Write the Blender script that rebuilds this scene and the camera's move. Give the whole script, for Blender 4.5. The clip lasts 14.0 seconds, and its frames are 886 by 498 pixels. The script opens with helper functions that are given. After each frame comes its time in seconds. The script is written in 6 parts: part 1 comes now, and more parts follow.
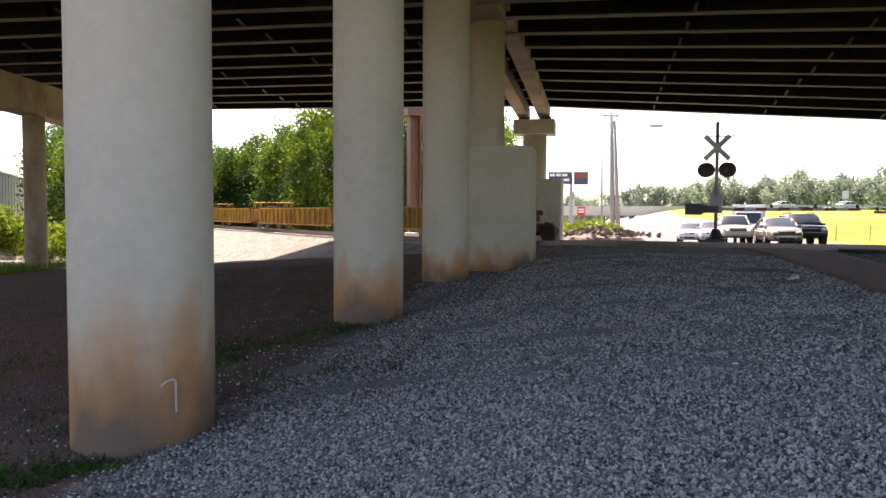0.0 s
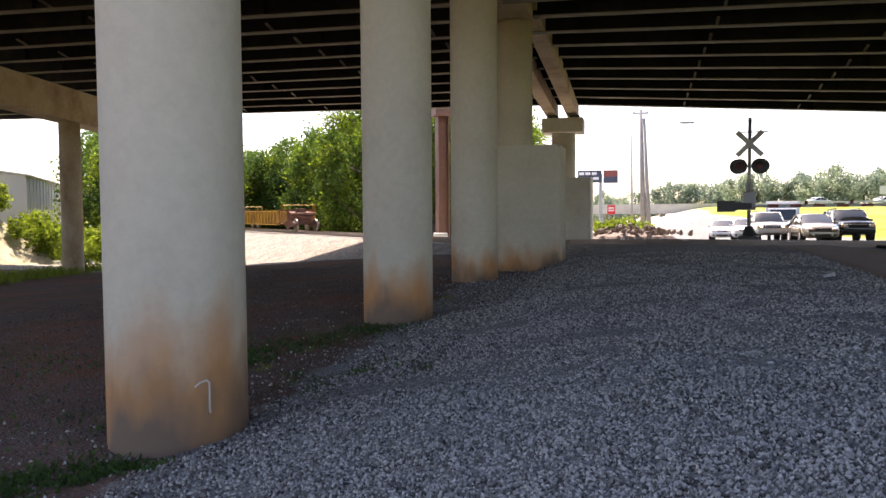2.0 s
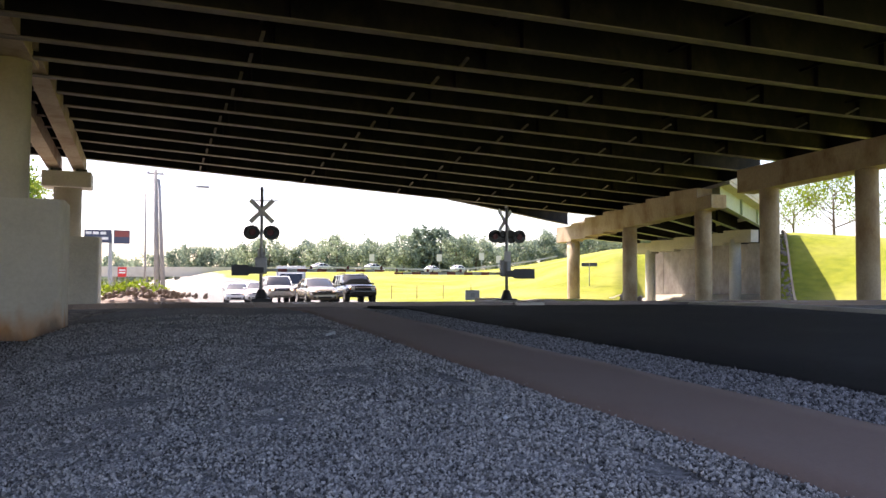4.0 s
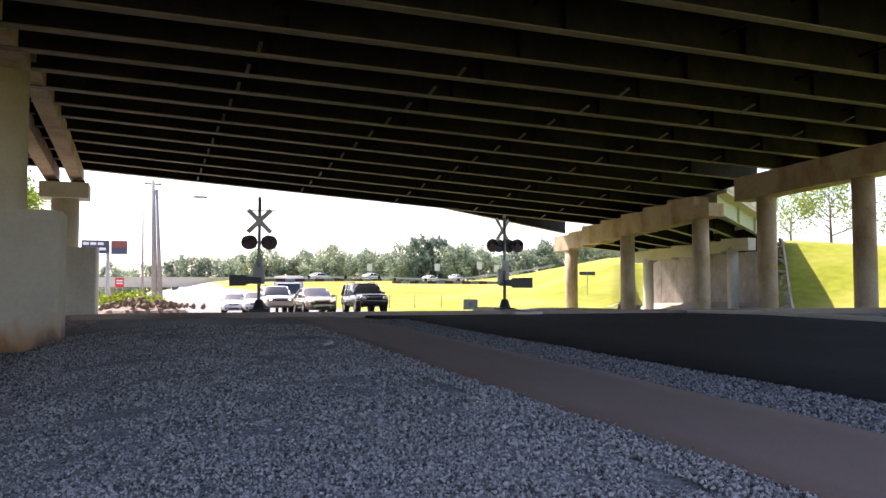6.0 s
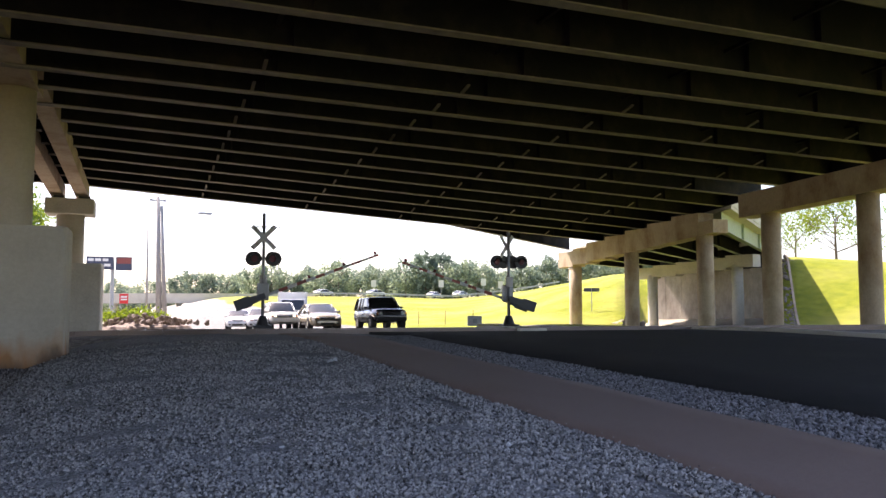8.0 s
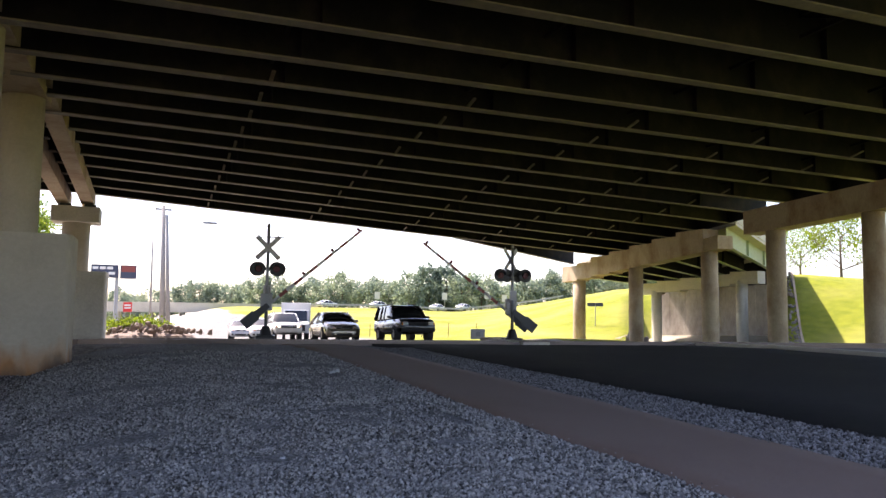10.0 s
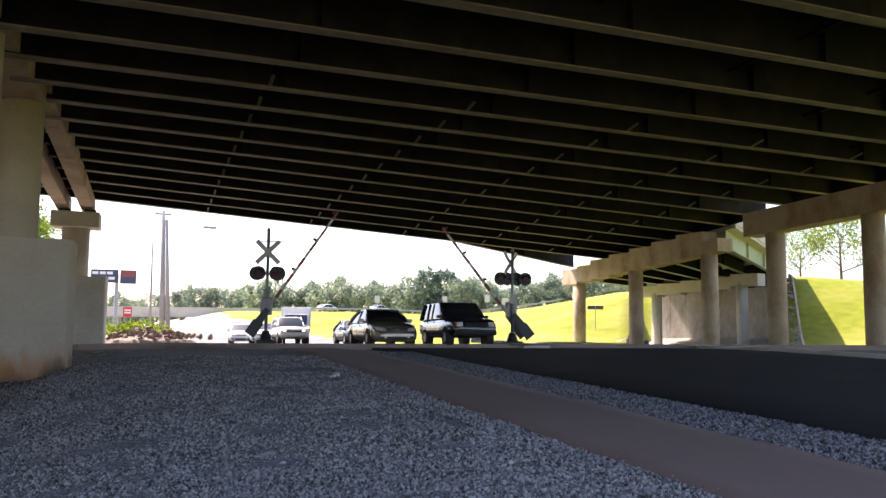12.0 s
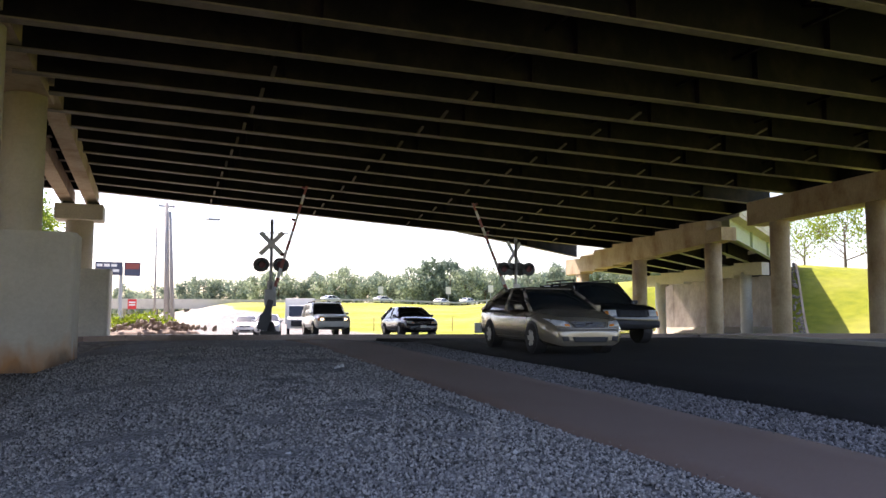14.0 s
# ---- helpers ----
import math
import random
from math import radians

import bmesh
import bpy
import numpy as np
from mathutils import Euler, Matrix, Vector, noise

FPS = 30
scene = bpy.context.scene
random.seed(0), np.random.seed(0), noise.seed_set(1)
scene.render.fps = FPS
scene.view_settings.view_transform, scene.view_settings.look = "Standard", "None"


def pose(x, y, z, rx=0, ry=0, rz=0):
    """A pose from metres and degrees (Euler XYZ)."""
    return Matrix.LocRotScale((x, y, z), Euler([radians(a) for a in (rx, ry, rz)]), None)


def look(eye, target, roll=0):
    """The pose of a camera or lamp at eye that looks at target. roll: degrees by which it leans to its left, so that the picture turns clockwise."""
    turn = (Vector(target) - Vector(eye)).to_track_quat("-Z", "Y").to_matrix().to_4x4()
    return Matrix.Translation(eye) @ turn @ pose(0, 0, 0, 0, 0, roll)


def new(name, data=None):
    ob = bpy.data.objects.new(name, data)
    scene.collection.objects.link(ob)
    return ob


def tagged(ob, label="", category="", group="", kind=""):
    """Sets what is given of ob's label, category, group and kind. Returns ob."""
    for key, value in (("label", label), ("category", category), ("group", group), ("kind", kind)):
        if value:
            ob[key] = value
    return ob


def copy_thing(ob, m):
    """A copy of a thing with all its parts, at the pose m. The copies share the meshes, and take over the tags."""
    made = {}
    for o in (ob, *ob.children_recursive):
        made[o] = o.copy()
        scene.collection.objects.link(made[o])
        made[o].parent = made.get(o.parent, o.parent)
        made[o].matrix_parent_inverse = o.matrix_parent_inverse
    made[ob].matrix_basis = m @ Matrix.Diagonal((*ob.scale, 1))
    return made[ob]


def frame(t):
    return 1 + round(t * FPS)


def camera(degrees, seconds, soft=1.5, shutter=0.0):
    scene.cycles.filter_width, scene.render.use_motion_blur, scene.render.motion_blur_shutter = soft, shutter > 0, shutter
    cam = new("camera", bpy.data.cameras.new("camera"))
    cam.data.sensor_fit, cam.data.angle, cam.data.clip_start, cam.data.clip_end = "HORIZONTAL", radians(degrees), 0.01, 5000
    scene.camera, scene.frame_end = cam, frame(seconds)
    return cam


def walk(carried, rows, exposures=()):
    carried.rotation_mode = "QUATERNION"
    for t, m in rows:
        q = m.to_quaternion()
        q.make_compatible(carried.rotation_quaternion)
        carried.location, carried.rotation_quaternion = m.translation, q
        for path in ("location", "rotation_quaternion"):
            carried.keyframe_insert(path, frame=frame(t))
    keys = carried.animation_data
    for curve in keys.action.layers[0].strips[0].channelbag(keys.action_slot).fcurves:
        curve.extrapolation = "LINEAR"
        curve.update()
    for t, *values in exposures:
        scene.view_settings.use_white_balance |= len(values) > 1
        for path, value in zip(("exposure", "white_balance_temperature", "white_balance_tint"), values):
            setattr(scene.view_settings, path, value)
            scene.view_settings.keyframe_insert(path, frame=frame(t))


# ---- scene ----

EXPO = 1.56
EYE = (0.0, 0.0, 1.6)
cam = camera(60.8, 14.0, soft=1.5)
# seconds, yaw, pitch, roll: a telephone turned on the spot
PATH = [
    (0.0, 0.00, -2.73, -0.25),
    (0.5, 5.39, -2.64, 0.35),
    (1.0, 6.41, -2.66, 0.35),
    (1.5, 6.36, -2.63, 0.52),
    (2.0, 2.18, -2.70, 0.41),
    (2.2, -6.45, -1.00, -0.06),
    (2.4, -15.10, 0.00, -0.44),
    (2.5, -18.91, 0.25, -0.67),
    (2.6, -22.48, 0.50, -0.65),
    (2.8, -26.80, 0.78, -0.50),
    (3.0, -30.06, 0.79, -0.28),
    (3.5, -33.15, 1.75, -0.29),
    (6.0, -33.54, 2.73, 0.03),
    (6.5, -33.37, 3.12, 0.11),
    (7.0, -33.40, 3.26, -0.02),
    (7.5, -33.40, 3.61, -0.09),
    (8.0, -33.24, 3.97, -0.01),
    (10.5, -32.83, 5.19, -0.98),
    (11.0, -32.66, 5.47, -1.02),
    (11.5, -32.80, 5.49, -0.65),
    (12.0, -32.98, 5.20, -0.56),
    (12.5, -32.93, 4.86, -0.66),
    (13.0, -32.77, 4.65, -0.53),
    (13.5, -32.81, 4.58, -0.25),
    (14.0, -32.70, 4.48, -0.26),
]

walk(cam, [(t, pose(*EYE, 90 + p, r, y)) for t, y, p, r in PATH], exposures=[(0.0, EXPO, 7250, 22), (2.0, EXPO, 7250, 22), (3.0, EXPO, 6950, 24), (14.0, EXPO, 6850, 24)])

# ---- light ----
SUN_AZ, SUN_EL = -14.0, 55.5
world = bpy.data.worlds.new("sky")
scene.world = world
world.use_nodes = True
wn = world.node_tree
sky = wn.nodes.new("ShaderNodeTexSky")
sky.sky_type, sky.sun_disc = "NISHITA", False
sky.sun_elevation, sky.sun_rotation = radians(SUN_EL), radians(SUN_AZ)
sky.air_density, sky.dust_density, sky.ozone_density = 0.9, 1.5, 1.2
wn.links.new(sky.outputs[0], wn.nodes["Background"].inputs[0])
wn.nodes["Background"].inputs[1].default_value = 0.15
sun = new("sun", bpy.data.lights.new("sun", "SUN"))
sun.data.energy, sun.data.angle, sun.data.color = 5.0, radians(0.6), (1.0, 0.94, 0.84)
sd = Vector((math.sin(radians(SUN_AZ)) * math.cos(radians(SUN_EL)), math.cos(radians(SUN_AZ)) * math.cos(radians(SUN_EL)), math.sin(radians(SUN_EL))))
sun.matrix_world = look(sd * 300, (0, 0, 0))

# ---- materials ----


def material(name, base, rough=0.8, metal=0.0, grain=0.0, scale=20.0, dirt=None, dirt_scale=1.2, dirt_amount=0.5, bump=0.0, bump_scale=40.0, vary=0.0, stretch=(1, 1, 1), spec=None):
    """Procedural surface: base colour, fine grain, larger patches of dirt, relief."""
    m = bpy.data.materials.new(name)
    m.use_nodes = True
    nt = m.node_tree
    b = nt.nodes["Principled BSDF"]
    b.inputs["Roughness"].default_value, b.inputs["Metallic"].default_value = rough, metal
    if spec is not None:
        b.inputs["Specular IOR Level"].default_value = spec
    geo = nt.nodes.new("ShaderNodeTexCoord")
    mp = nt.nodes.new("ShaderNodeMapping")
    mp.inputs["Scale"].default_value = stretch
    nt.links.new(geo.outputs["Object"], mp.inputs[0])
    rgb = nt.nodes.new("ShaderNodeRGB")
    rgb.outputs[0].default_value = (*base, 1)
    col = rgb.outputs[0]

    def noise_at(sc, detail=5.0, rough_=0.6):
        n = nt.nodes.new("ShaderNodeTexNoise")
        n.inputs["Scale"].default_value, n.inputs["Detail"].default_value, n.inputs["Roughness"].default_value = sc, detail, rough_
        nt.links.new(mp.outputs[0], n.inputs["Vector"])
        return n.outputs[0]

    def mixed(kind, fac, a, c):
        x = nt.nodes.new("ShaderNodeMix")
        x.data_type, x.blend_type = "RGBA", kind
        if isinstance(fac, float):
            x.inputs[0].default_value = fac
        else:
            nt.links.new(fac, x.inputs[0])
        for sock, val in ((x.inputs[6], a), (x.inputs[7], c)):
            if isinstance(val, tuple):
                sock.default_value = (*val, 1)
            else:
                nt.links.new(val, sock)
        return x.outputs[2]

    def ramp(src, lo, hi, a=0.0, c=1.0):
        r = nt.nodes.new("ShaderNodeMapRange")
        r.inputs[1].default_value, r.inputs[2].default_value, r.inputs[3].default_value, r.inputs[4].default_value = lo, hi, a, c
        nt.links.new(src, r.inputs[0])
        return r.outputs[0]
    if dirt:
        col = mixed("MIX", ramp(noise_at(dirt_scale), 0.45, 0.72, 0.0, dirt_amount), col, tuple(dirt))
    if grain:
        col = mixed("MULTIPLY", 1.0, col, mixed("MIX", ramp(noise_at(scale, 8.0, 0.7), 0.3, 0.7), (1 - grain,) * 3, (1 + grain * 0.5,) * 3))
    if vary:
        oi = nt.nodes.new("ShaderNodeNewGeometry")
        col = mixed("MULTIPLY", 1.0, col, mixed("MIX", oi.outputs["Random Per Island"], (1 - vary,) * 3, (1 + vary,) * 3))
    nt.links.new(col, b.inputs["Base Color"])
    if bump:
        bp = nt.nodes.new("ShaderNodeBump")
        bp.inputs["Strength"].default_value, bp.inputs["Distance"].default_value = bump, 0.02
        nt.links.new(noise_at(bump_scale, 6.0), bp.inputs["Height"])
        nt.links.new(bp.outputs[0], b.inputs["Normal"])
    return m


def glowing(name, colour, strength):
    m = material(name, colour, 0.3)
    b = m.node_tree.nodes["Principled BSDF"]
    b.inputs["Emission Color"].default_value, b.inputs["Emission Strength"].default_value = (*colour, 1), strength
    return m


CONCRETE = material("concrete", (0.50, 0.47, 0.40), 0.85, grain=0.18, scale=14, dirt=(0.30, 0.26, 0.20), dirt_scale=0.7, bump=0.25, bump_scale=60)
CONCRETE_WARM = material("stained_concrete", (0.48, 0.38, 0.26), 0.88, grain=0.2, scale=12, dirt=(0.25, 0.14, 0.07), dirt_scale=0.9, dirt_amount=0.8, stretch=(1, 1, 0.55), bump=0.25, bump_scale=50)
CONCRETE_PALE = material("pale_concrete", (0.58, 0.54, 0.45), 0.85, grain=0.15, scale=10, dirt=(0.33, 0.29, 0.23), dirt_scale=0.5, bump=0.2)
# Deck concrete and girder steel near-black: shade under the bridge put into the colour.
DECK = material("shaded_deck_concrete", (0.035, 0.034, 0.035), 0.9, spec=0.15, grain=0.2, scale=6, dirt=(0.06, 0.055, 0.05), dirt_scale=0.4)
GIRDER = material("shaded_girder_steel", (0.012, 0.012, 0.015), 0.7, spec=0.12, grain=0.2, scale=5, dirt=(0.05, 0.04, 0.03), dirt_scale=0.8, bump=0.1)
# Flanges pale beside the black webs: light reaching them is put into the colour.
FLANGE = material("lit_flange_steel", (0.215, 0.19, 0.155), 0.8, grain=0.3, scale=3, dirt=(0.14, 0.11, 0.08), dirt_scale=0.6, dirt_amount=0.8)
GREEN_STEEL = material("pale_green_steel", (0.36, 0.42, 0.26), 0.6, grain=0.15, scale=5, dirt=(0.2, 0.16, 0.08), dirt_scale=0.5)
ASPHALT = material("asphalt", (0.022, 0.022, 0.023), 0.95, grain=0.35, scale=90, dirt=(0.04, 0.037, 0.035), dirt_scale=0.35, dirt_amount=0.6, bump=0.4, bump_scale=200, spec=0.15)
WALKWAY = material("walkway_asphalt", (0.195, 0.130, 0.102), 0.95, grain=0.2, scale=70, dirt=(0.17, 0.10, 0.07), dirt_scale=0.4, dirt_amount=0.7, bump=0.3, bump_scale=160)
STONE = material("crushed_stone", (0.275, 0.253, 0.228), 0.85, grain=0.3, scale=60, vary=0.85)
STONE_EARTHY = material("earthy_stone", (0.105, 0.085, 0.072), 0.9, grain=0.3, scale=40, vary=0.7)
# Coarser stone for the strip, darkened: its deeper shade is put into the colour.
STONE_COARSE = material("shaded_coarse_stone", (0.185, 0.172, 0.165), 0.85, grain=0.3, scale=40, vary=0.85)
STEEL = material("galvanised_steel", (0.36, 0.37, 0.38), 0.5, metal=0.5, grain=0.15, scale=20)
BLACK = material("black_paint", (0.018, 0.018, 0.02), 0.45, grain=0.1)
SIGN_WHITE = material("weathered_white_sign", (0.55, 0.55, 0.55), 0.5, grain=0.15)
RED_PAINT = material("red_reflective", (0.24, 0.05, 0.04), 0.4)
BALLAST = material("dusty_ballast", (0.29, 0.26, 0.22), 0.95, grain=0.8, scale=6, dirt=(0.17, 0.14, 0.12), dirt_scale=1.6, dirt_amount=0.9, bump=1.0, bump_scale=9)
SLOPE = material("slope_paving", (0.40, 0.36, 0.30), 0.9, grain=0.2, scale=3, dirt=(0.22, 0.18, 0.14), dirt_scale=0.35, dirt_amount=0.85)
WEIGHT = material("grey_cast_iron", (0.07, 0.075, 0.085), 0.6, grain=0.15)
RUBBER = material("rubber", (0.02, 0.02, 0.02), 0.85, grain=0.2)

# ---- shape helpers ----


def part(name, bm, mat, parent=None, label="", smooth=False):
    """Link a bmesh as one mesh object, under a thing or a part."""
    me = bpy.data.meshes.new(name)
    bmesh.ops.recalc_face_normals(bm, faces=bm.faces[:])
    for f in bm.faces:
        f.smooth = smooth
    bm.to_mesh(me)
    bm.free()
    for m in (mat if isinstance(mat, (list, tuple)) else [mat]):
        me.materials.append(m)
    ob = new(name, me)
    ob.parent = parent
    if label:
        ob["label"] = label
    return ob


def thing(name, label, category, group="", kind="", at=None):
    ob = tagged(new(name), label, category, group, kind)
    if at is not None:
        ob.matrix_basis = at
    return ob


def box(bm, lo, hi, bevel=0.0, m=None, mat=0):
    r = bmesh.ops.create_cube(bm, size=1)
    vs = r["verts"]
    for v in vs:
        v.co = Vector([lo[i] + (v.co[i] + 0.5) * (hi[i] - lo[i]) for i in range(3)])
    fs = list({f for v in vs for f in v.link_faces})
    for f in fs:
        f.material_index = mat
    if bevel:
        res = bmesh.ops.bevel(bm, geom=list({e for v in vs for e in v.link_edges}), offset=bevel, segments=2, affect="EDGES", profile=0.5)
        vs = list({v for f in res["faces"] for v in f.verts} | {v for v in vs if v.is_valid})
    if m is not None:
        bmesh.ops.transform(bm, matrix=m, verts=vs)
    return vs


def tube(bm, a, b, r0, r1=None, seg=12, mat=0, caps=True):
    """A tapered round bar from a to b."""
    a, b = Vector(a), Vector(b)
    r1 = r0 if r1 is None else r1
    d = b - a
    r = bmesh.ops.create_cone(bm, cap_ends=caps, segments=seg, radius1=r0, radius2=r1, depth=d.length)
    m = Matrix.Translation((a + b) / 2) @ d.to_track_quat("Z", "Y").to_matrix().to_4x4()
    bmesh.ops.transform(bm, matrix=m, verts=r["verts"])
    for f in {f for v in r["verts"] for f in v.link_faces}:
        f.material_index = mat
    return r["verts"]


def beam(bm, a, b, w, h, mat=0):
    """A square bar along a-b, its top centre line on a-b."""
    a, b = Vector(a), Vector(b)
    d = (b - a).normalized()
    side = d.cross(Vector((0, 0, 1))).normalized() * w / 2
    down = Vector((0, 0, -h))
    vs = [bm.verts.new(p) for e in (a, b) for p in (e - side, e + side, e + side + down, e - side + down)]
    fs = [bm.faces.new([vs[i] for i in q]) for q in ((0, 1, 2, 3), (7, 6, 5, 4), (0, 4, 5, 1), (1, 5, 6, 2), (2, 6, 7, 3), (3, 7, 4, 0))]
    for f in fs:
        f.material_index = mat
    return vs


def prism(bm, outline, y0, y1, mat=0):
    """Extrude an outline of (x, z) from y0 to y1."""
    a = [bm.verts.new((x, y0, z)) for x, z in outline]
    b = [bm.verts.new((x, y1, z)) for x, z in outline]
    n = len(a)
    fs = [bm.faces.new(a), bm.faces.new(b[::-1])] + [bm.faces.new((a[i], b[i], b[(i + 1) % n], a[(i + 1) % n])) for i in range(n)]
    for f in fs:
        f.material_index = mat
    return a + b


# ---- the plan ----
RD = Vector((math.sin(radians(21)), math.cos(radians(21)), 0))   # along the road, away
RN = Vector((RD.y, -RD.x, 0))                                    # across it, to the right
BD = Vector((math.sin(radians(11.9)), math.cos(radians(11.9)), 0))  # along the piers
BN = Vector((BD.y, -BD.x, 0))
PIER = Vector((-2.35, 5.9, 0))


def clamp(x, a=0.0, b=1.0):
    return max(a, min(b, x))


def ease(x):
    x = clamp(x)
    return x * x * (3 - 2 * x)


def lerp_rows(rows, x):
    if x <= rows[0][0]:
        return rows[0][1]
    for (a, p), (b, q) in zip(rows, rows[1:]):
        if x <= b:
            return p + (q - p) * (x - a) / (b - a)
    return rows[-1][1]


def walk_edge(v):
    """Left edge of the footway, across the road axis, at v metres along it."""
    if v < 20:
        return 2.86 - 0.0985 * v
    return 2.08 - 0.0029 * v ** 2 if v < 45 else 2.08 - 0.0029 * 2025 - 0.26 * (v - 45)


ROAD_Z = [(-60, 0.6), (22, 0.6), (28, 0.47), (34, 0.30), (42, 0.02), (46, -0.1), (80, -1.2), (120, -2.0), (400, -2.0)]


def road_z(v):
    return lerp_rows(ROAD_Z, v)


def pier_z(v):
    return lerp_rows([(-40, -0.3), (3, -0.2), (9, -0.08), (14, 0.06), (22, 0.10), (30, 0.1), (42, -0.7), (80, -1.2), (400, -2)], v)


BANK_TOP = 5.9


def ground_z(x, y):
    """Height of the ground sheet."""
    u, v = x * RN.x + y * RN.y, x * RD.x + y * RD.y
    e = walk_edge(v)
    zr = road_z(v)
    if u >= e - 0.3:
        z = zr - (0.03 if u > e + 0.12 else 0.012)
        if u > 16:
            z = zr - 0.03 - 0.5 * ease((u - 16) / 20)
    else:
        k = (e - 0.3 - u) / 6.2
        zp = min(pier_z(v), zr + 0.1)
        z = zr - 0.012 + (zp - zr + 0.012) * (k ** clamp(1.75 + 0.28 * (v - 6), 1.75, 5.5) if k < 1 else 1)
        if k > 1:
            z -= 1.35 * ease((k - 1) * 6.2 / 26)
    # the field beyond, and the grass bank to the right
    far = math.hypot(x, y)
    az = math.degrees(math.atan2(x, y))
    if y > -20 and far > 40:
        z += 4.6 * ease((far - 58) / 95) * ease((az - 9) / 9)
        top = lerp_rows([(34, 0.0), (40, 1.6), (46, 4.3), (52, 5.2), (58, BANK_TOP), (64, BANK_TOP - 0.85), (75, 4.2), (100, 2.0), (130, 0.0)], az)
        cut = 30 * ease((az - 46.7) / 1.2) * ease((57.6 - az) / 1.0)
        near = 12 * ease((az - 56.8) / 0.8)
        z += top * ease((far - 66 - 0.45 * cut + near) / (24 - 0.35 * cut - 0.5 * near))
        z -= 4.6 * ease((far - 58) / 95) * cut / 30 * (1 - ease((far - 80) / 10))
        z += 0.35 * ease((far - 44) / 12) * ease((az - 36) / 6) * (1 - cut / 30)
    return z


def on_ground(p):
    return Vector((p[0], p[1], ground_z(p[0], p[1])))


def pier_point(s, w=0.0, z=0.0):
    return PIER + BD * s + BN * w + Vector((0, 0, z))


# ---- ground ----
def ground_material():
    m = bpy.data.materials.new("gravel_earth_and_grass")
    m.use_nodes = True
    nt = m.node_tree
    b = nt.nodes["Principled BSDF"]
    b.inputs["Roughness"].default_value = 0.95
    b.inputs["Specular IOR Level"].default_value = 0.2
    co = nt.nodes.new("ShaderNodeTexCoord")
    at = nt.nodes.new("ShaderNodeAttribute")
    at.attribute_name = "cover"

    def noise_at(sc, det=6.0):
        n = nt.nodes.new("ShaderNodeTexNoise")
        n.inputs["Scale"].default_value, n.inputs["Detail"].default_value = sc, det
        nt.links.new(co.outputs["Object"], n.inputs["Vector"])
        return n.outputs[0]

    def mix(fac, a, c, kind="MIX"):
        x = nt.nodes.new("ShaderNodeMix")
        x.data_type, x.blend_type = "RGBA", kind
        if isinstance(fac, float):
            x.inputs[0].default_value = fac
        else:
            nt.links.new(fac, x.inputs[0])
        for s_, v_ in ((x.inputs[6], a), (x.inputs[7], c)):
            if isinstance(v_, tuple):
                s_.default_value = (*v_, 1)
            else:
                nt.links.new(v_, s_)
        return x.outputs[2]

    def rng(src, lo, hi, a=0.0, c=1.0):
        r = nt.nodes.new("ShaderNodeMapRange")
        r.inputs[1].default_value, r.inputs[2].default_value, r.inputs[3].default_value, r.inputs[4].default_value = lo, hi, a, c
        nt.links.new(src, r.inputs[0])
        return r.outputs[0]

    def plus(a, c, op="ADD"):
        k = nt.nodes.new("ShaderNodeMath")
        k.operation = op
        for s_, v_ in zip(k.inputs, (a, c)):
            if isinstance(v_, float):
                s_.default_value = v_
            else:
                nt.links.new(v_, s_)
        return k.outputs[0]
    vo = nt.nodes.new("ShaderNodeTexVoronoi")
    vo.inputs["Scale"].default_value = 30.0
    nt.links.new(co.outputs["Object"], vo.inputs["Vector"])
    sep = nt.nodes.new("ShaderNodeSeparateColor")
    nt.links.new(at.outputs["Color"], sep.inputs[0])
    gravel = mix(rng(vo.outputs["Color"], 0.0, 1.0), (0.095, 0.09, 0.085), (0.35, 0.34, 0.325))
    gravel = mix(rng(noise_at(0.35), 0.35, 0.7, 0.0, 0.45), gravel, (0.12, 0.11, 0.11))
    earth = mix(rng(noise_at(3.0), 0.3, 0.7), (0.085, 0.048, 0.034), (0.165, 0.085, 0.056))
    earth = mix(rng(noise_at(0.28), 0.46, 0.62, 0.0, 0.85), earth, (0.21, 0.075, 0.038))
    earth = mix(rng(noise_at(0.45), 0.42, 0.62, 0.0, 0.4), earth, (0.10, 0.085, 0.075))
    earth = mix(rng(vo.outputs["Color"], 0.6, 1.0, 0.0, 0.6), earth, (0.17, 0.15, 0.14))
    grass = mix(rng(noise_at(1.3), 0.3, 0.7), (0.135, 0.165, 0.012), (0.215, 0.235, 0.018))
    grass = mix(rng(noise_at(0.12), 0.4, 0.65, 0.0, 0.8), grass, (0.30, 0.28, 0.075))
    edge = plus(noise_at(1.6), 0.5, "SUBTRACT")
    e2 = plus(edge, 0.62, "MULTIPLY")
    c1 = rng(plus(sep.outputs[0], e2), 0.42, 0.58)
    c2 = rng(plus(sep.outputs[1], e2), 0.42, 0.58)
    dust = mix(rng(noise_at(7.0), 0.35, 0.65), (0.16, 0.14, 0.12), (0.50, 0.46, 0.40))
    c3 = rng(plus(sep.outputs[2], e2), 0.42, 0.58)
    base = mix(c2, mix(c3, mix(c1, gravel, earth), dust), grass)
    nt.links.new(base, b.inputs["Base Color"])
    bp = nt.nodes.new("ShaderNodeBump")
    bp.inputs["Strength"].default_value, bp.inputs["Distance"].default_value = 0.8, 0.03
    nt.links.new(plus(vo.outputs["Distance"], noise_at(40.0)), bp.inputs["Height"])
    nt.links.new(bp.outputs[0], b.inputs["Normal"])
    return m


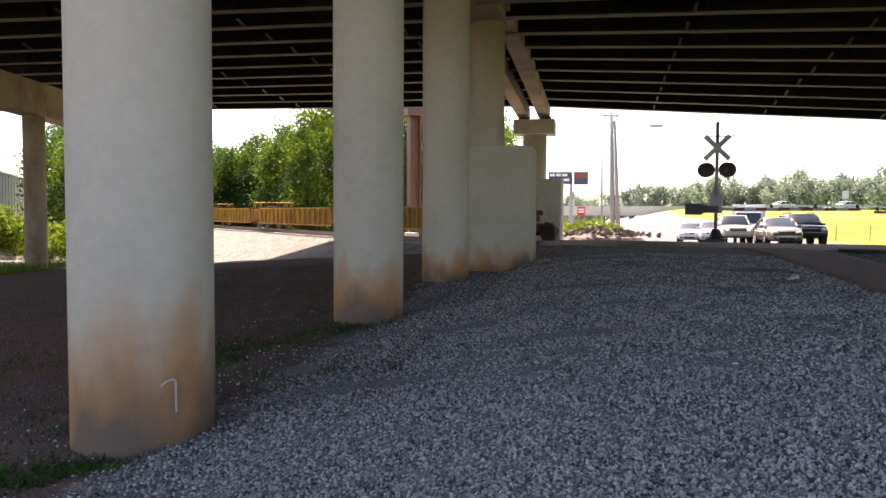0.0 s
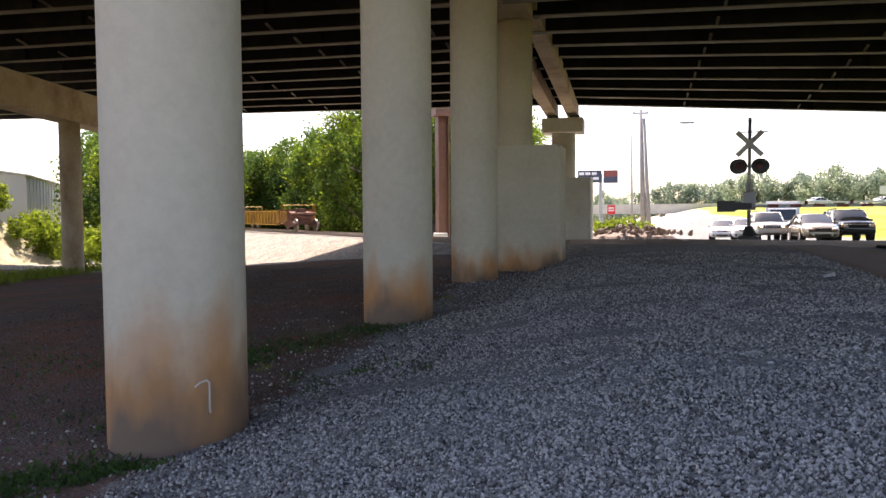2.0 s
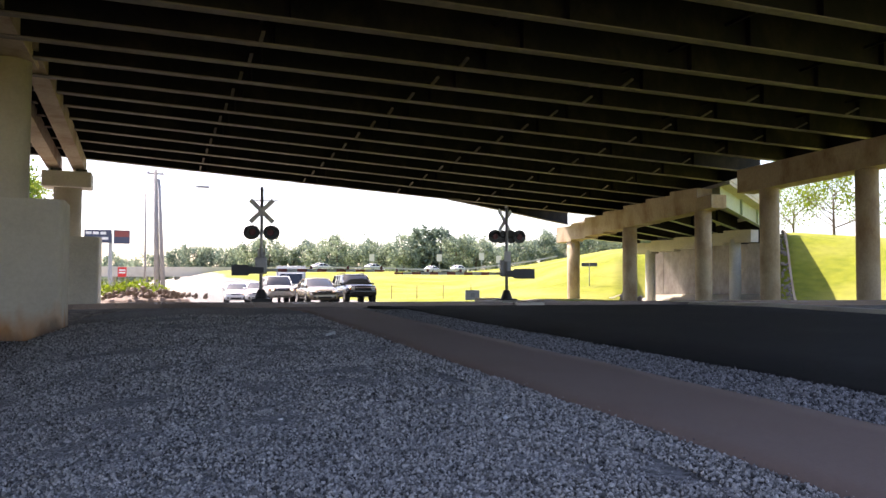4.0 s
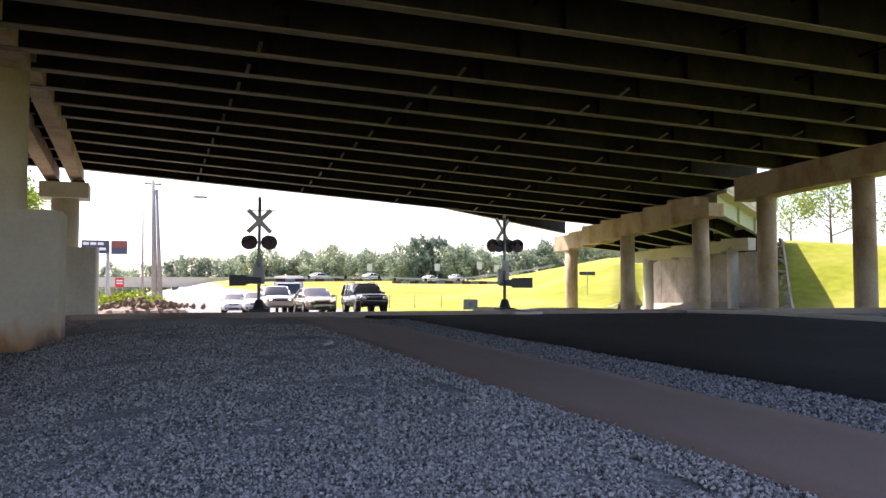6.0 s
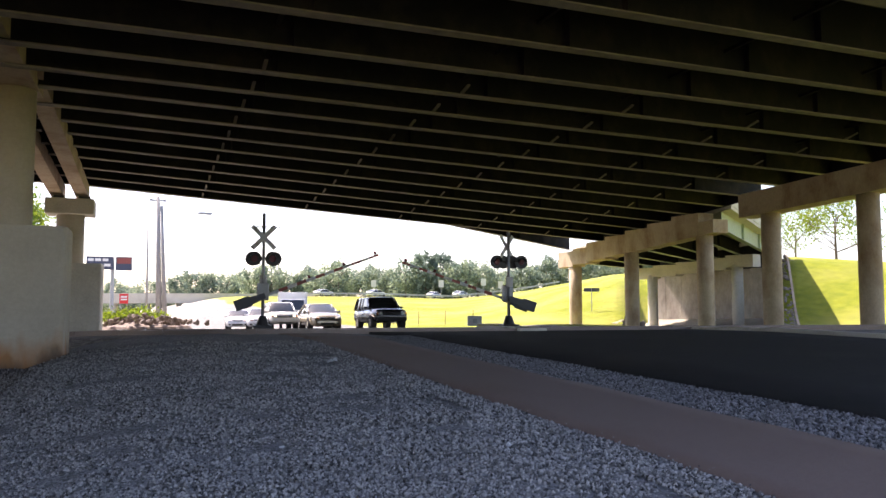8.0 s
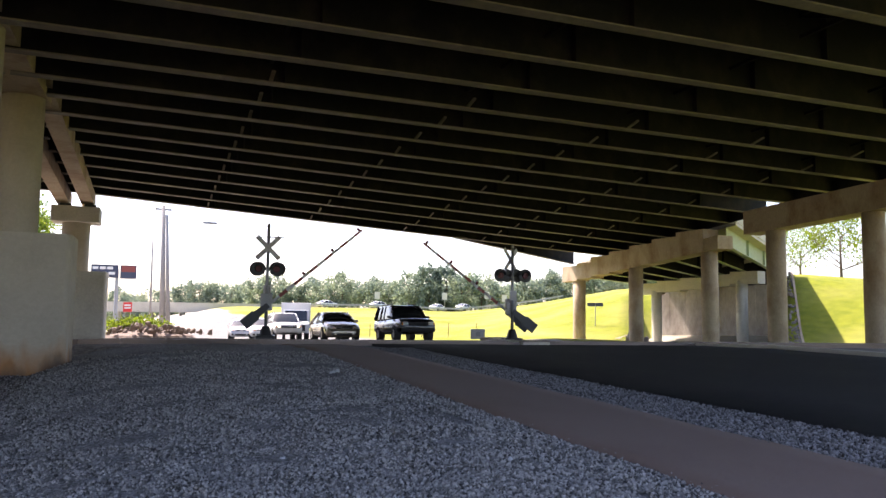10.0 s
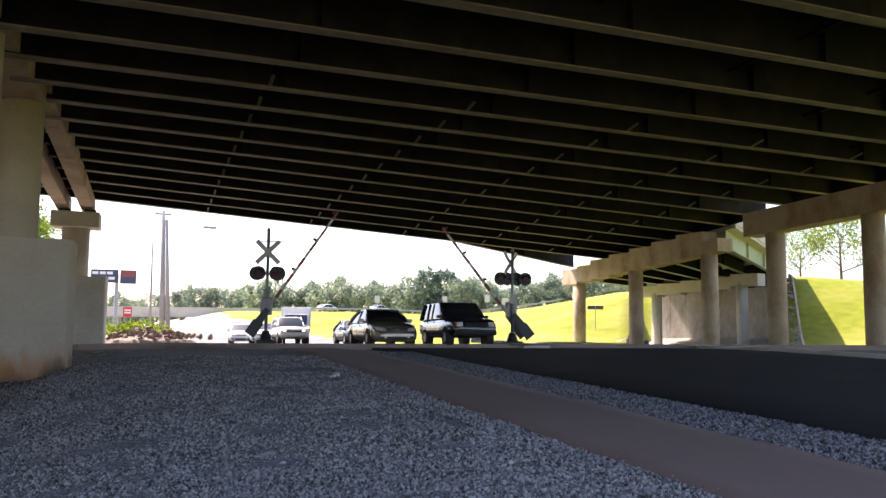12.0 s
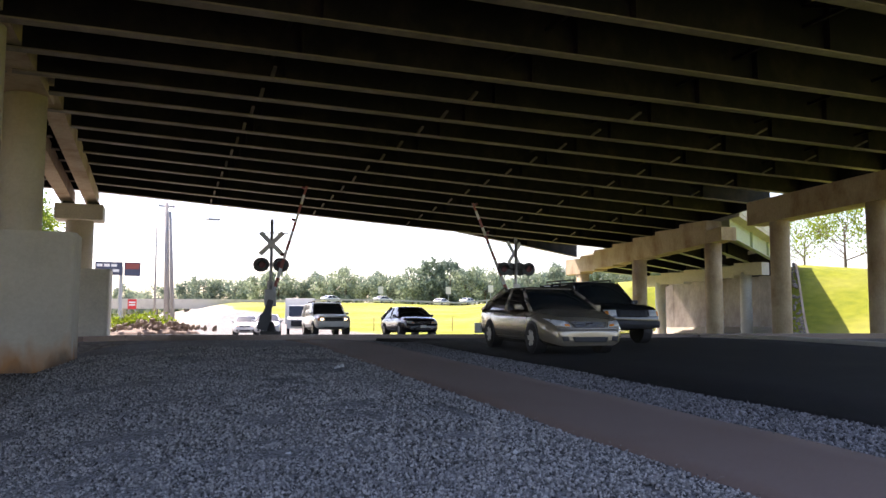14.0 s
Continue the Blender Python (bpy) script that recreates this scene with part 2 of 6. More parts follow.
def cover(x, y):
    """Earth and grass shares of the ground at a place."""
    u, v = x * RN.x + y * RN.y, x * RD.x + y * RD.y
    e = walk_edge(v)
    far = math.hypot(x, y)
    earth = 0.0
    if u < e - 5.0:
        earth = ease((e - 4.9 - 0.10 * v - u) / 2.0) * (1 - ease((v - 30) / 6))
        earth = max(earth, ease((-u - 20) / 8) * 0.9)
    grass = 0.0
    if u > 17:
        grass = ease((u - 17) / 2)
    if v > 60 and u > -14:
        grass = max(grass, ease((v - 60) / 6) * ease((u - walk_edge(v) - 16) / 3))
    az = math.degrees(math.atan2(x, y))
    if far > 110:
        grass = max(grass, ease((far - 110) / 10) * (1 - ease((az + 5) / 5) * (1 - ease((az - 15.5) / 3.5))))
    if u < -24:
        grass = max(grass, ease((-u - 52) / 5))
    if u < -5 and v < 14:
        grass = max(grass, 0.44 * math.exp(-((u + 4.6 + 0.05 * v) / 1.1) ** 2))
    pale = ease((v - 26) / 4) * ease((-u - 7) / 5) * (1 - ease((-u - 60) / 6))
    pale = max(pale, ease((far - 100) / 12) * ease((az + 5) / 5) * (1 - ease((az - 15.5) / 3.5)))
    if u < -33 and v < 27:
        grass = max(grass, 0.55 * ease((-u - 34) / 3))
    return earth * (1 - pale), grass, pale


def build_ground():
    # polar rings round the eye, fine near it, out past the horizon
    radii = [0.0]
    step = 0.35
    while radii[-1] < 3000:
        radii.append(radii[-1] + step)
        step *= 1.055
    n = 400
    verts, faces, cols = [], [], []
    for r in radii:
        for i in range(n):
            a = 2 * math.pi * i / n
            x, y = r * math.sin(a), r * math.cos(a)
            z = ground_z(x, y)
            if r < 40:
                z += 0.05 * noise.noise((x * 0.7, y * 0.7, 0)) + 0.02 * noise.noise((x * 2.5, y * 2.5, 5))
                u, v = x * RN.x + y * RN.y, x * RD.x + y * RD.y
                if u > walk_edge(v) - 0.4:
                    z = ground_z(x, y) - (0.03 if u > walk_edge(v) + 0.12 else 0.0)
            verts.append((x, y, z))
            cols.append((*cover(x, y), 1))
    for k in range(len(radii) - 1):
        for i in range(n):
            j = (i + 1) % n
            faces.append((k * n + i, k * n + j, (k + 1) * n + j, (k + 1) * n + i))
    me = bpy.data.meshes.new("ground")
    me.from_pydata(verts, [], faces)
    at = me.color_attributes.new("cover", "FLOAT_COLOR", "POINT")
    at.data.foreach_set("color", np.array(cols, dtype=np.float32).ravel())
    me.polygons.foreach_set("use_smooth", [True] * len(faces))
    me.materials.append(ground_material())
    tagged(new("ground", me), "grey crushed-stone gravel turning to red earth and grass", "ground", kind="structure")


build_ground()


def ribbon(name, left, right, v0, v1, lift, mat, thick, label, category="pavement", step=0.5):
    """A strip of paving that follows the road, with a real edge."""
    bm = bmesh.new()
    rows = []
    v = v0
    while v <= v1 + 1e-6:
        pts = []
        for k in range(7):
            u = left(v) + (right(v) - left(v)) * k / 6
            p = RN * u + RD * v
            pts.append(bm.verts.new((p.x, p.y, road_z(v) + lift + 0.006 * noise.noise((u * 0.8, v * 0.8, 3)))))
        low = []
        for q in (pts[0], pts[-1]):
            low.append(bm.verts.new((q.co.x, q.co.y, q.co.z - thick)))
        rows.append((pts, low))
        v += step if v < 50 else 4 * step
    for (a, la), (b, lb) in zip(rows, rows[1:]):
        for k in range(6):
            bm.faces.new((a[k], a[k + 1], b[k + 1], b[k]))
        bm.faces.new((la[0], a[0], b[0], lb[0]))
        bm.faces.new((a[-1], la[1], lb[1], b[-1]))
    return tagged(part(name, bm, mat, smooth=True), label, category, kind="structure")


def ragged(v, seed):
    return 0.10 * noise.noise((v * 0.55, seed, 0)) + 0.06 * noise.noise((v * 2.1, seed, 4))


ribbon("pavement", lambda v: walk_edge(v) + 0.5 * ragged(v, 1), lambda v: walk_edge(v) + 1.48 + 0.0165 * v + ragged(v, 7) * 0.5, -14, 27, 0.008, WALKWAY, 0.15, "reddish-brown asphalt footway with ragged edges beside the road")
ribbon("road", lambda v: walk_edge(v) + 2.62 + 0.02 * clamp(v, 0, 24) + ragged(v, 12) * 1.1, lambda v: 15.5 if v < 30 else 15.5 - 0.22 * (v - 30), -60, 140, 0.03, ASPHALT, 0.2, "dark worn asphalt road running under the overpass", "road")

ribbon("kerb", lambda v: 15.5, lambda v: 16.0, -10, 30, 0.14, CONCRETE_PALE, 0.35, "pale concrete kerb along the far side of the road", "kerb")

# ---- overpass ----
NG = 18


def girder_ends(k):
    """Bottom of girder k at the left pier, the middle pier and the right pier."""
    s = 35 - 2.2 * k
    mid = pier_point(s, 0, lerp_rows([(0, 7.24), (3, 7.48), (5, 7.53), (8, 7.40), (11, 7.05), (20, 6.6)], k))
    right = pier_point(46.5 - 2.72 * k, 37.6, 6.42 + 0.245 * k - 0.075 * max(0, k - 8))
    left = pier_point(38.0 - 2.2 * k, -22.0, 8.0 + 0.05 * k)
    return left, mid, right


def i_girder(a, b, depth=1.35, wide=0.33):
    """A plate girder whose bottom flange lies on a-b."""
    bm = bmesh.new()
    a, b = Vector(a), Vector(b)
    up = Vector((0, 0, 1))
    beam(bm, a + up * 0.035, b + up * 0.035, wide, 0.035, 1)
    beam(bm, a + up * depth, b + up * depth, 0.40, 0.03, 0)
    beam(bm, a + up * (depth - 0.03), b + up * (depth - 0.03), 0.03, depth - 0.065, 0)
    d = (b - a).normalized()
    n = int((b - a).length / 6.4)
    side = d.cross(up).normalized()
    for i in range(1, n):
        p = a + (b - a) * i / n
        for sgn in (-1, 1):
            q = p + side * sgn * 0.10
            beam(bm, q + up * (depth - 0.03) - d * 0.01, q + up * (depth - 0.03) + d * 0.01, 0.17, depth - 0.07, 0)
    return bm


FLARE_Z = 6.03


def overpass():
    th = thing("overpass", "wide steel-girder highway overpass with dark girders and concrete deck", "bridge", kind="structure")
    ends = [girder_ends(k) for k in range(NG)]
    for l, m, r in ends:
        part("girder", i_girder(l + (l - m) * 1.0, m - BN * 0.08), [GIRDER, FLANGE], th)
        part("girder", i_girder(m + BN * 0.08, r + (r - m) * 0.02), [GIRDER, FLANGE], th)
    up = Vector((0, 0, 1))
    # the deck flares out towards the right pier on one more girder
    m0, r0 = ends[0][1], ends[0][2]
    flare_a = m0.lerp(r0, 0.60) - up * 0.02
    flare_b = pier_point(51.4, 37.4, FLARE_Z)
    part("girder", i_girder(flare_a, flare_b), [GIRDER, FLANGE], th)
    bm = bmesh.new()
    beam(bm, flare_a + up * 0.12, m0.lerp(r0, 0.625) + up * 0.12, 0.12, 0.12)
    part("gusset", bm, FLANGE, th)
    # cross frames between neighbours, one diagonal bar each
    for (l, m, r), (l2, m2, r2) in zip(ends, ends[1:]):
        for a, b, a2, b2, ts in ((m, r, m2, r2, (0.163, 0.32, 0.49, 0.66, 0.83)), (l, m, l2, m2, (0.1, 0.36, 0.62, 0.86))):
            for t in ts:
                bm = bmesh.new()
                p, q = a + (b - a) * t, a2 + (b2 - a2) * t
                beam(bm, p + up * 0.62, q + up * 0.62, 0.09, 0.09, 0)
                beam(bm, p + up * 1.2, q + up * 1.2, 0.09, 0.09, 0)
                mid_ = (p + q) / 2
                beam(bm, p + up * 1.15, mid_ + up * 0.64, 0.07, 0.07, 0)
                beam(bm, q + up * 1.15, mid_ + up * 0.64, 0.07, 0.07, 0)
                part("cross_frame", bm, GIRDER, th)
            # short pale gusset plates that stand out under each frame
            for t in ts if ends.index((l, m, r)) < 11 else ():
                p, q = a + (b - a) * t, a2 + (b2 - a2) * t
                bm = bmesh.new()
                beam(bm, p + up * 0.10, p.lerp(q, 0.24) + up * 0.22, 0.09, 0.05, 0)
                part("gusset", bm, FLANGE, th)
        if ends.index((l, m, r)) != 6:
            bm = bmesh.new()
            beam(bm, r + up * 1.36, r2 + up * 1.36, 0.08, 1.40, 0)
            part("end_diaphragm", bm, GIRDER, th)
    # deck slab above the girders, with its overhang and parapet at the far edge
    bm = bmesh.new()
    rows = []
    for k in list(range(NG)):
        l, m, r = ends[k]
        rows.append([l + (l - m) * 1.0, m, r + (r - m) * 0.02])
    e0 = [rows[0][i] + (rows[0][i] - rows[1][i]) * 0.45 for i in range(3)]
    rows = [e0] + rows
    grid = [[(bm.verts.new(p + up * 1.38), bm.verts.new(p + up * 1.62)) for p in row] for row in rows]
    for ra, rb in zip(grid, grid[1:]):
        for i in range(2):
            bm.faces.new((ra[i][0], ra[i + 1][0], rb[i + 1][0], rb[i][0]))
            bm.faces.new((ra[i][1], rb[i][1], rb[i + 1][1], ra[i + 1][1]))
    for ra in (grid[0], grid[-1]):
        for i in range(2):
            bm.faces.new((ra[i][0], ra[i][1], ra[i + 1][1], ra[i + 1][0]))
    for i in (0, 2):
        for ra, rb in zip(grid, grid[1:]):
            bm.faces.new((ra[i][0], rb[i][0], rb[i][1], ra[i][1]))
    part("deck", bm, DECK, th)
    bm = bmesh.new()
    out = BD * 0.9
    tri = (m0.lerp(r0, 0.45) + out + up * 1.0, flare_b + out + up * 1.34, r0 + out + up * 1.3)
    lo, hi = [bm.verts.new(p) for p in tri], [bm.verts.new(p + up * 0.24) for p in tri]
    bm.faces.new(lo)
    bm.faces.new(hi)
    for i in range(3):
        bm.faces.new((lo[i], lo[(i + 1) % 3], hi[(i + 1) % 3], hi[i]))
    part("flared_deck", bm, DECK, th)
    bm = bmesh.new()
    for i in range(2):
        beam(bm, e0[i] + up * 2.5, e0[i + 1] + up * 2.5, 0.3, 1.0)
    part("parapet", bm, CONCRETE_PALE, th)


overpass()


def round_column(bm, p, z0, z1, r):
    n = 40
    rings = []
    for z in (z0, (z0 + z1) / 2, z1):
        rings.append([bm.verts.new((p.x + r * math.cos(2 * math.pi * i / n), p.y + r * math.sin(2 * math.pi * i / n), z)) for i in range(n)])
    for a, b in zip(rings, rings[1:]):
        for i in range(n):
            bm.faces.new((a[i], a[(i + 1) % n], b[(i + 1) % n], b[i]))
    bm.faces.new(rings[-1])


def pier_column(th, p, z1, r=0.535, mat=None, name="column"):
    bm = bmesh.new()
    round_column(bm, p, ground_z(p.x, p.y) - 0.5, z1, r)
    return part(name, bm, mat or COLUMN, th, smooth=True)


def column_material():
    """Painted concrete: pale, with red earth splashed up the foot and dark rain streaks."""
    m = material("column_concrete", (0.52, 0.465, 0.36), 0.85, grain=0.10, scale=9, dirt=(0.34, 0.29, 0.22), dirt_scale=0.6, dirt_amount=0.45, bump=0.15, bump_scale=30)
    nt = m.node_tree
    b = nt.nodes["Principled BSDF"]
    old = b.inputs["Base Color"].links[0].from_socket
    geo = nt.nodes.new("ShaderNodeNewGeometry")
    sx = nt.nodes.new("ShaderNodeSeparateXYZ")
    nt.links.new(geo.outputs["Position"], sx.inputs[0])
    n = nt.nodes.new("ShaderNodeTexNoise")
    n.inputs["Scale"].default_value, n.inputs["Detail"].default_value = 2.2, 6
    mp = nt.nodes.new("ShaderNodeMapping")
    mp.inputs["Scale"].default_value = (1, 1, 0.35)
    nt.links.new(geo.outputs["Position"], mp.inputs[0])
    nt.links.new(mp.outputs[0], n.inputs["Vector"])
    k = nt.nodes.new("ShaderNodeMath")
    k.operation = "MULTIPLY_ADD"
    nt.links.new(n.outputs[0], k.inputs[0])
    k.inputs[1].default_value = -1.5
    nt.links.new(sx.outputs[2], k.inputs[2])
    r = nt.nodes.new("ShaderNodeMapRange")
    r.inputs[1].default_value, r.inputs[2].default_value, r.inputs[3].default_value, r.inputs[4].default_value = -0.50, 0.18, 0.92, 0.0
    nt.links.new(k.outputs[0], r.inputs[0])
    x = nt.nodes.new("ShaderNodeMix")
    x.data_type = "RGBA"
    nt.links.new(r.outputs[0], x.inputs[0])
    nt.links.new(old, x.inputs[6])
    x.inputs[7].default_value = (0.43, 0.185, 0.055, 1)
    # damp black grime in patches near the foot and in streaks
    n2 = nt.nodes.new("ShaderNodeTexNoise")
    n2.inputs["Scale"].default_value, n2.inputs["Detail"].default_value = 1.6, 7
    mp2 = nt.nodes.new("ShaderNodeMapping")
    mp2.inputs["Scale"].default_value, mp2.inputs["Location"].default_value = (1, 1, 0.5), (3.1, 1.7, 0)
    nt.links.new(geo.outputs["Position"], mp2.inputs[0])
    nt.links.new(mp2.outputs[0], n2.inputs["Vector"])
    k2 = nt.nodes.new("ShaderNodeMath")
    k2.operation = "MULTIPLY_ADD"
    nt.links.new(sx.outputs[2], k2.inputs[0])
    k2.inputs[1].default_value = -0.36
    nt.links.new(n2.outputs[0], k2.inputs[2])
    r2 = nt.nodes.new("ShaderNodeMapRange")
    r2.inputs[1].default_value, r2.inputs[2].default_value, r2.inputs[3].default_value, r2.inputs[4].default_value = 0.36, 0.56, 0.0, 0.8
    nt.links.new(k2.outputs[0], r2.inputs[0])
    x2 = nt.nodes.new("ShaderNodeMix")
    x2.data_type = "RGBA"
    nt.links.new(r2.outputs[0], x2.inputs[0])
    nt.links.new(x.outputs[2], x2.inputs[6])
    x2.inputs[7].default_value = (0.10, 0.085, 0.07, 1)
    nt.links.new(x2.outputs[2], b.inputs["Base Color"])
    return m


COLUMN = column_material()


def middle_pier():
    th = thing("pier", "row of tall round concrete columns with rust-brown stained feet", "bridge pier", "bridge piers", kind="structure")
    for s in (0, 5.85, 11.7):
        pier_column(th, pier_point(s), 7.2)
    pier_column(th, pier_point(17.9), 7.4)
    bm = bmesh.new()
    beam(bm, pier_point(0.5, 0, 8.3), pier_point(18.7, 0, 8.65), 1.2, 1.25)
    part("cap", bm, CONCRETE_WARM, th)
    crash_wall(th, 14.0, 15.7, 3.32, -0.55, 1.74)


def crash_wall(th, s0, s1, top, w0=-0.55, w1=1.36, mat=None):
    """A thick wall with rounded corners that joins the columns beside the track."""
    bm = bmesh.new()
    outline = []
    r = 0.12
    for cs, cw, a0 in ((s1 - r, w1 - r, 0), (s1 - r, w0 + r, 270), (s0 + r, w0 + r, 180), (s0 + r, w1 - r, 90)):
        for i in range(7):
            a = radians(a0 + 90 - 15 * i)
            outline.append(pier_point(cs + r * math.cos(a), cw + r * math.sin(a)))
    lo = [bm.verts.new((p.x, p.y, -1.2)) for p in outline]
    hi = [bm.verts.new((p.x, p.y, top)) for p in outline]
    n = len(lo)
    for i in range(n):
        bm.faces.new((lo[i], lo[(i + 1) % n], hi[(i + 1) % n], hi[i]))
    bm.faces.new(hi)
    bmesh.ops.bevel(bm, geom=[e for e in bm.edges if all(v.co.z > 3 for v in e.verts)], offset=0.03, segments=1, affect="EDGES")
    part("crash_wall", bm, mat or COLUMN, th)


middle_pier()


def straddle_pier():
    th = thing("straddle_bent", "twin steel box beams spanning the tracks to a round column", "bridge pier", "bridge piers", kind="structure")
    far = pier_point(34.7)
    pier_column(th, far, 5.75, 0.62)
    bm = bmesh.new()
    m = Matrix.Translation((far.x, far.y, 0)) @ Matrix.Rotation(radians(-11.9), 4, "Z")
    box(bm, (-1.05, -0.8, 5.7), (1.05, 0.8, 6.45), 0.04, m)
    part("cap", bm, CONCRETE, th)
    for w in (-0.62, 0.45):
        bm = bmesh.new()
        beam(bm, pier_point(17.3, w, 8.25), pier_point(35.6, w, 7.2), 0.56, 0.62)
        part("box_beam", bm, CONCRETE_WARM, th)
    crash_wall(th, 30.9, 33.4, 3.25, -0.55, 1.6, CONCRETE_PALE)
    for w in (-0.55, 0.55):
        bm = bmesh.new()
        p = pier_point(34.7, w)
        box(bm, (p.x - 0.25, p.y - 0.25, 6.44), (p.x + 0.25, p.y + 0.25, 6.62))
        part("bearing", bm, BLACK, th)


straddle_pier()


def right_pier():
    th = thing("pier", "stepped concrete cap on round columns, streaked with brown stains", "bridge pier", "bridge piers", kind="structure")
    for q, top in ((50.8, 4.9), (42.7, 5.5), (34.6, 6.15)):
        pier_column(th, pier_point(q, 37.6), top, 0.535, CONCRETE_WARM)
    bm = bmesh.new()
    beam(bm, pier_point(52.6, 37.6, 5.35), pier_point(33.1, 37.6, 6.85), 1.2, 0.85)
    a, b = pier_point(52.6, 37.6, 5.85), pier_point(50.2, 37.6, 5.85)
    beam(bm, a, b, 1.22, 1.3)
    a, b = pier_point(50.2, 37.6, 6.02), pier_point(48.0, 37.6, 6.02)
    beam(bm, a, b, 1.24, 1.3)
    for k in range(5):
        p = pier_point(46.5 - 2.72 * k, 37.6)
        z = 6.42 + 0.245 * k - 0.01
        for w0, w1 in ((-1.55, 1.17),):
            a, b = p - BD * w1, p - BD * w0
            beam(bm, (a.x, a.y, z), (b.x, b.y, z), 1.25, z - 4.95 - 0.245 * k)
    part("cap", bm, CONCRETE_WARM, th)
    th = thing("pier", "concrete cap beam on two round columns beside the grass bank", "bridge pier", "bridge piers", kind="structure")
    for q, top in ((25.9, 6.5), (20.0, 6.7), (13.5, 6.9)):
        pier_column(th, pier_point(q, 34.6), top, 0.5, CONCRETE_WARM)
    bm = bmesh.new()
    beam(bm, pier_point(27.6, 34.6, 7.5), pier_point(0, 34.6, 8.8), 1.2, 1.28)
    part("cap", bm, CONCRETE_WARM, th)


right_pier()


def left_pier():
    th = thing("pier", "shaded concrete cap beam on round columns near the sloped abutment", "bridge pier", "bridge piers", kind="structure")
    for s in (14.95, 20.8, 26.65, 32.5):
        pier_column(th, pier_point(s, -23.5), 6.6 - 0.068 * (s - 20.8) + 0.1, 0.5, CONCRETE_WARM)
    bm = bmesh.new()
    beam(bm, pier_point(6, -23.5, 9.15), pier_point(36, -23.5, 7.11), 1.2, 1.55)
    part("cap", bm, CONCRETE_WARM, th)


left_pier()

# ---- paint and glass ----
GLASS = material("dark_window_glass", (0.015, 0.018, 0.02), 0.08, spec=0.8)
CHROME = material("chrome", (0.55, 0.55, 0.56), 0.2, metal=1.0)
RIM = material("alloy_rim", (0.48, 0.47, 0.45), 0.4, metal=0.5)
LAMP_CLEAR = material("headlamp_lens", (0.6, 0.6, 0.6), 0.1, spec=0.8)
REFLECTOR = material("lamp_reflector", (0.85, 0.85, 0.83), 0.25, metal=0.4)
LAMP_ON = glowing("lit_headlamp", (1.0, 0.75, 0.42), 2.5)
AMBER = material("amber_lamp", (0.75, 0.25, 0.03), 0.2, spec=0.8)
RED_LENS = material("red_signal_lens", (0.10, 0.006, 0.012), 0.45)
PLASTIC = material("black_plastic", (0.02, 0.02, 0.022), 0.6)
TIN = material("aluminium_box", (0.40, 0.40, 0.40), 0.5, metal=0.3, grain=0.1)
WOOD = material("weathered_pole_wood", (0.40, 0.375, 0.35), 0.9, grain=0.3, scale=30, stretch=(1, 1, 0.1))
RUST = material("rusty_steel", (0.17, 0.075, 0.045), 0.85, grain=0.3, scale=20, dirt=(0.06, 0.035, 0.03), dirt_scale=2)
RAIL = material("rail_steel", (0.20, 0.16, 0.14), 0.4, metal=0.8, grain=0.2)
YELLOW = material("faded_yellow_paint", (0.60, 0.34, 0.035), 0.6, grain=0.2, scale=4, dirt=(0.25, 0.12, 0.03), dirt_scale=1.5, dirt_amount=0.7)
# Darker, dirtier copy of the yellow; shading between the ribs is put into it.
YELLOW_SHADED = material("shaded_yellow_paint", (0.40, 0.20, 0.025), 0.65, grain=0.25, scale=4, dirt=(0.14, 0.07, 0.025), dirt_scale=1.2, dirt_amount=0.8)
LEAF = [material("foliage_bright", (0.115, 0.165, 0.022), 0.7, vary=0.45, spec=0.2), material("foliage_deep", (0.060, 0.105, 0.022), 0.7, vary=0.45, spec=0.2), material("foliage_dark", (0.040, 0.078, 0.024), 0.75, vary=0.4, spec=0.2)]
# Distant leaves paled and greyed: air haze is put into their colour.
LEAF_FAR = [material("haze_tinted_foliage", (0.23, 0.28, 0.205), 0.8, vary=0.35, spec=0.1), material("haze_tinted_foliage_dark", (0.145, 0.195, 0.165), 0.8, vary=0.35, spec=0.1)]
for lm in LEAF + LEAF_FAR:
    tree_ = lm.node_tree
    pb = tree_.nodes["Principled BSDF"]
    tl = tree_.nodes.new("ShaderNodeBsdfTranslucent")
    mx = tree_.nodes.new("ShaderNodeMixShader")
    mx.inputs[0].default_value = 0.45
    gain = tree_.nodes.new("ShaderNodeMix")
    gain.data_type, gain.blend_type = "RGBA", "MULTIPLY"
    gain.inputs[0].default_value = 1.0
    tree_.links.new(pb.inputs["Base Color"].links[0].from_socket, gain.inputs[6])
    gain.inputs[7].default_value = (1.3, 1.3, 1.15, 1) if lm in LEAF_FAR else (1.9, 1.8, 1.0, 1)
    tree_.links.new(gain.outputs[2], tl.inputs[0])
    tree_.links.new(pb.outputs[0], mx.inputs[1])
    tree_.links.new(tl.outputs[0], mx.inputs[2])
    tree_.links.new(mx.outputs[0], tree_.nodes["Material Output"].inputs[0])
BARK = material("bark", (0.13, 0.095, 0.07), 0.95, grain=0.4, scale=12, bump=0.5)
ROCKS = material("broken_rock", (0.15, 0.115, 0.095), 0.9, grain=0.3, scale=6, vary=0.45, bump=0.4)
METAL_WALL = material("ribbed_metal_wall", (0.33, 0.35, 0.38), 0.5, metal=0.2, grain=0.1)
BOARD_DARK = material("dark_board", (0.05, 0.06, 0.10), 0.6)
WHITE = material("white_paint", (0.75, 0.75, 0.73), 0.5, grain=0.05)


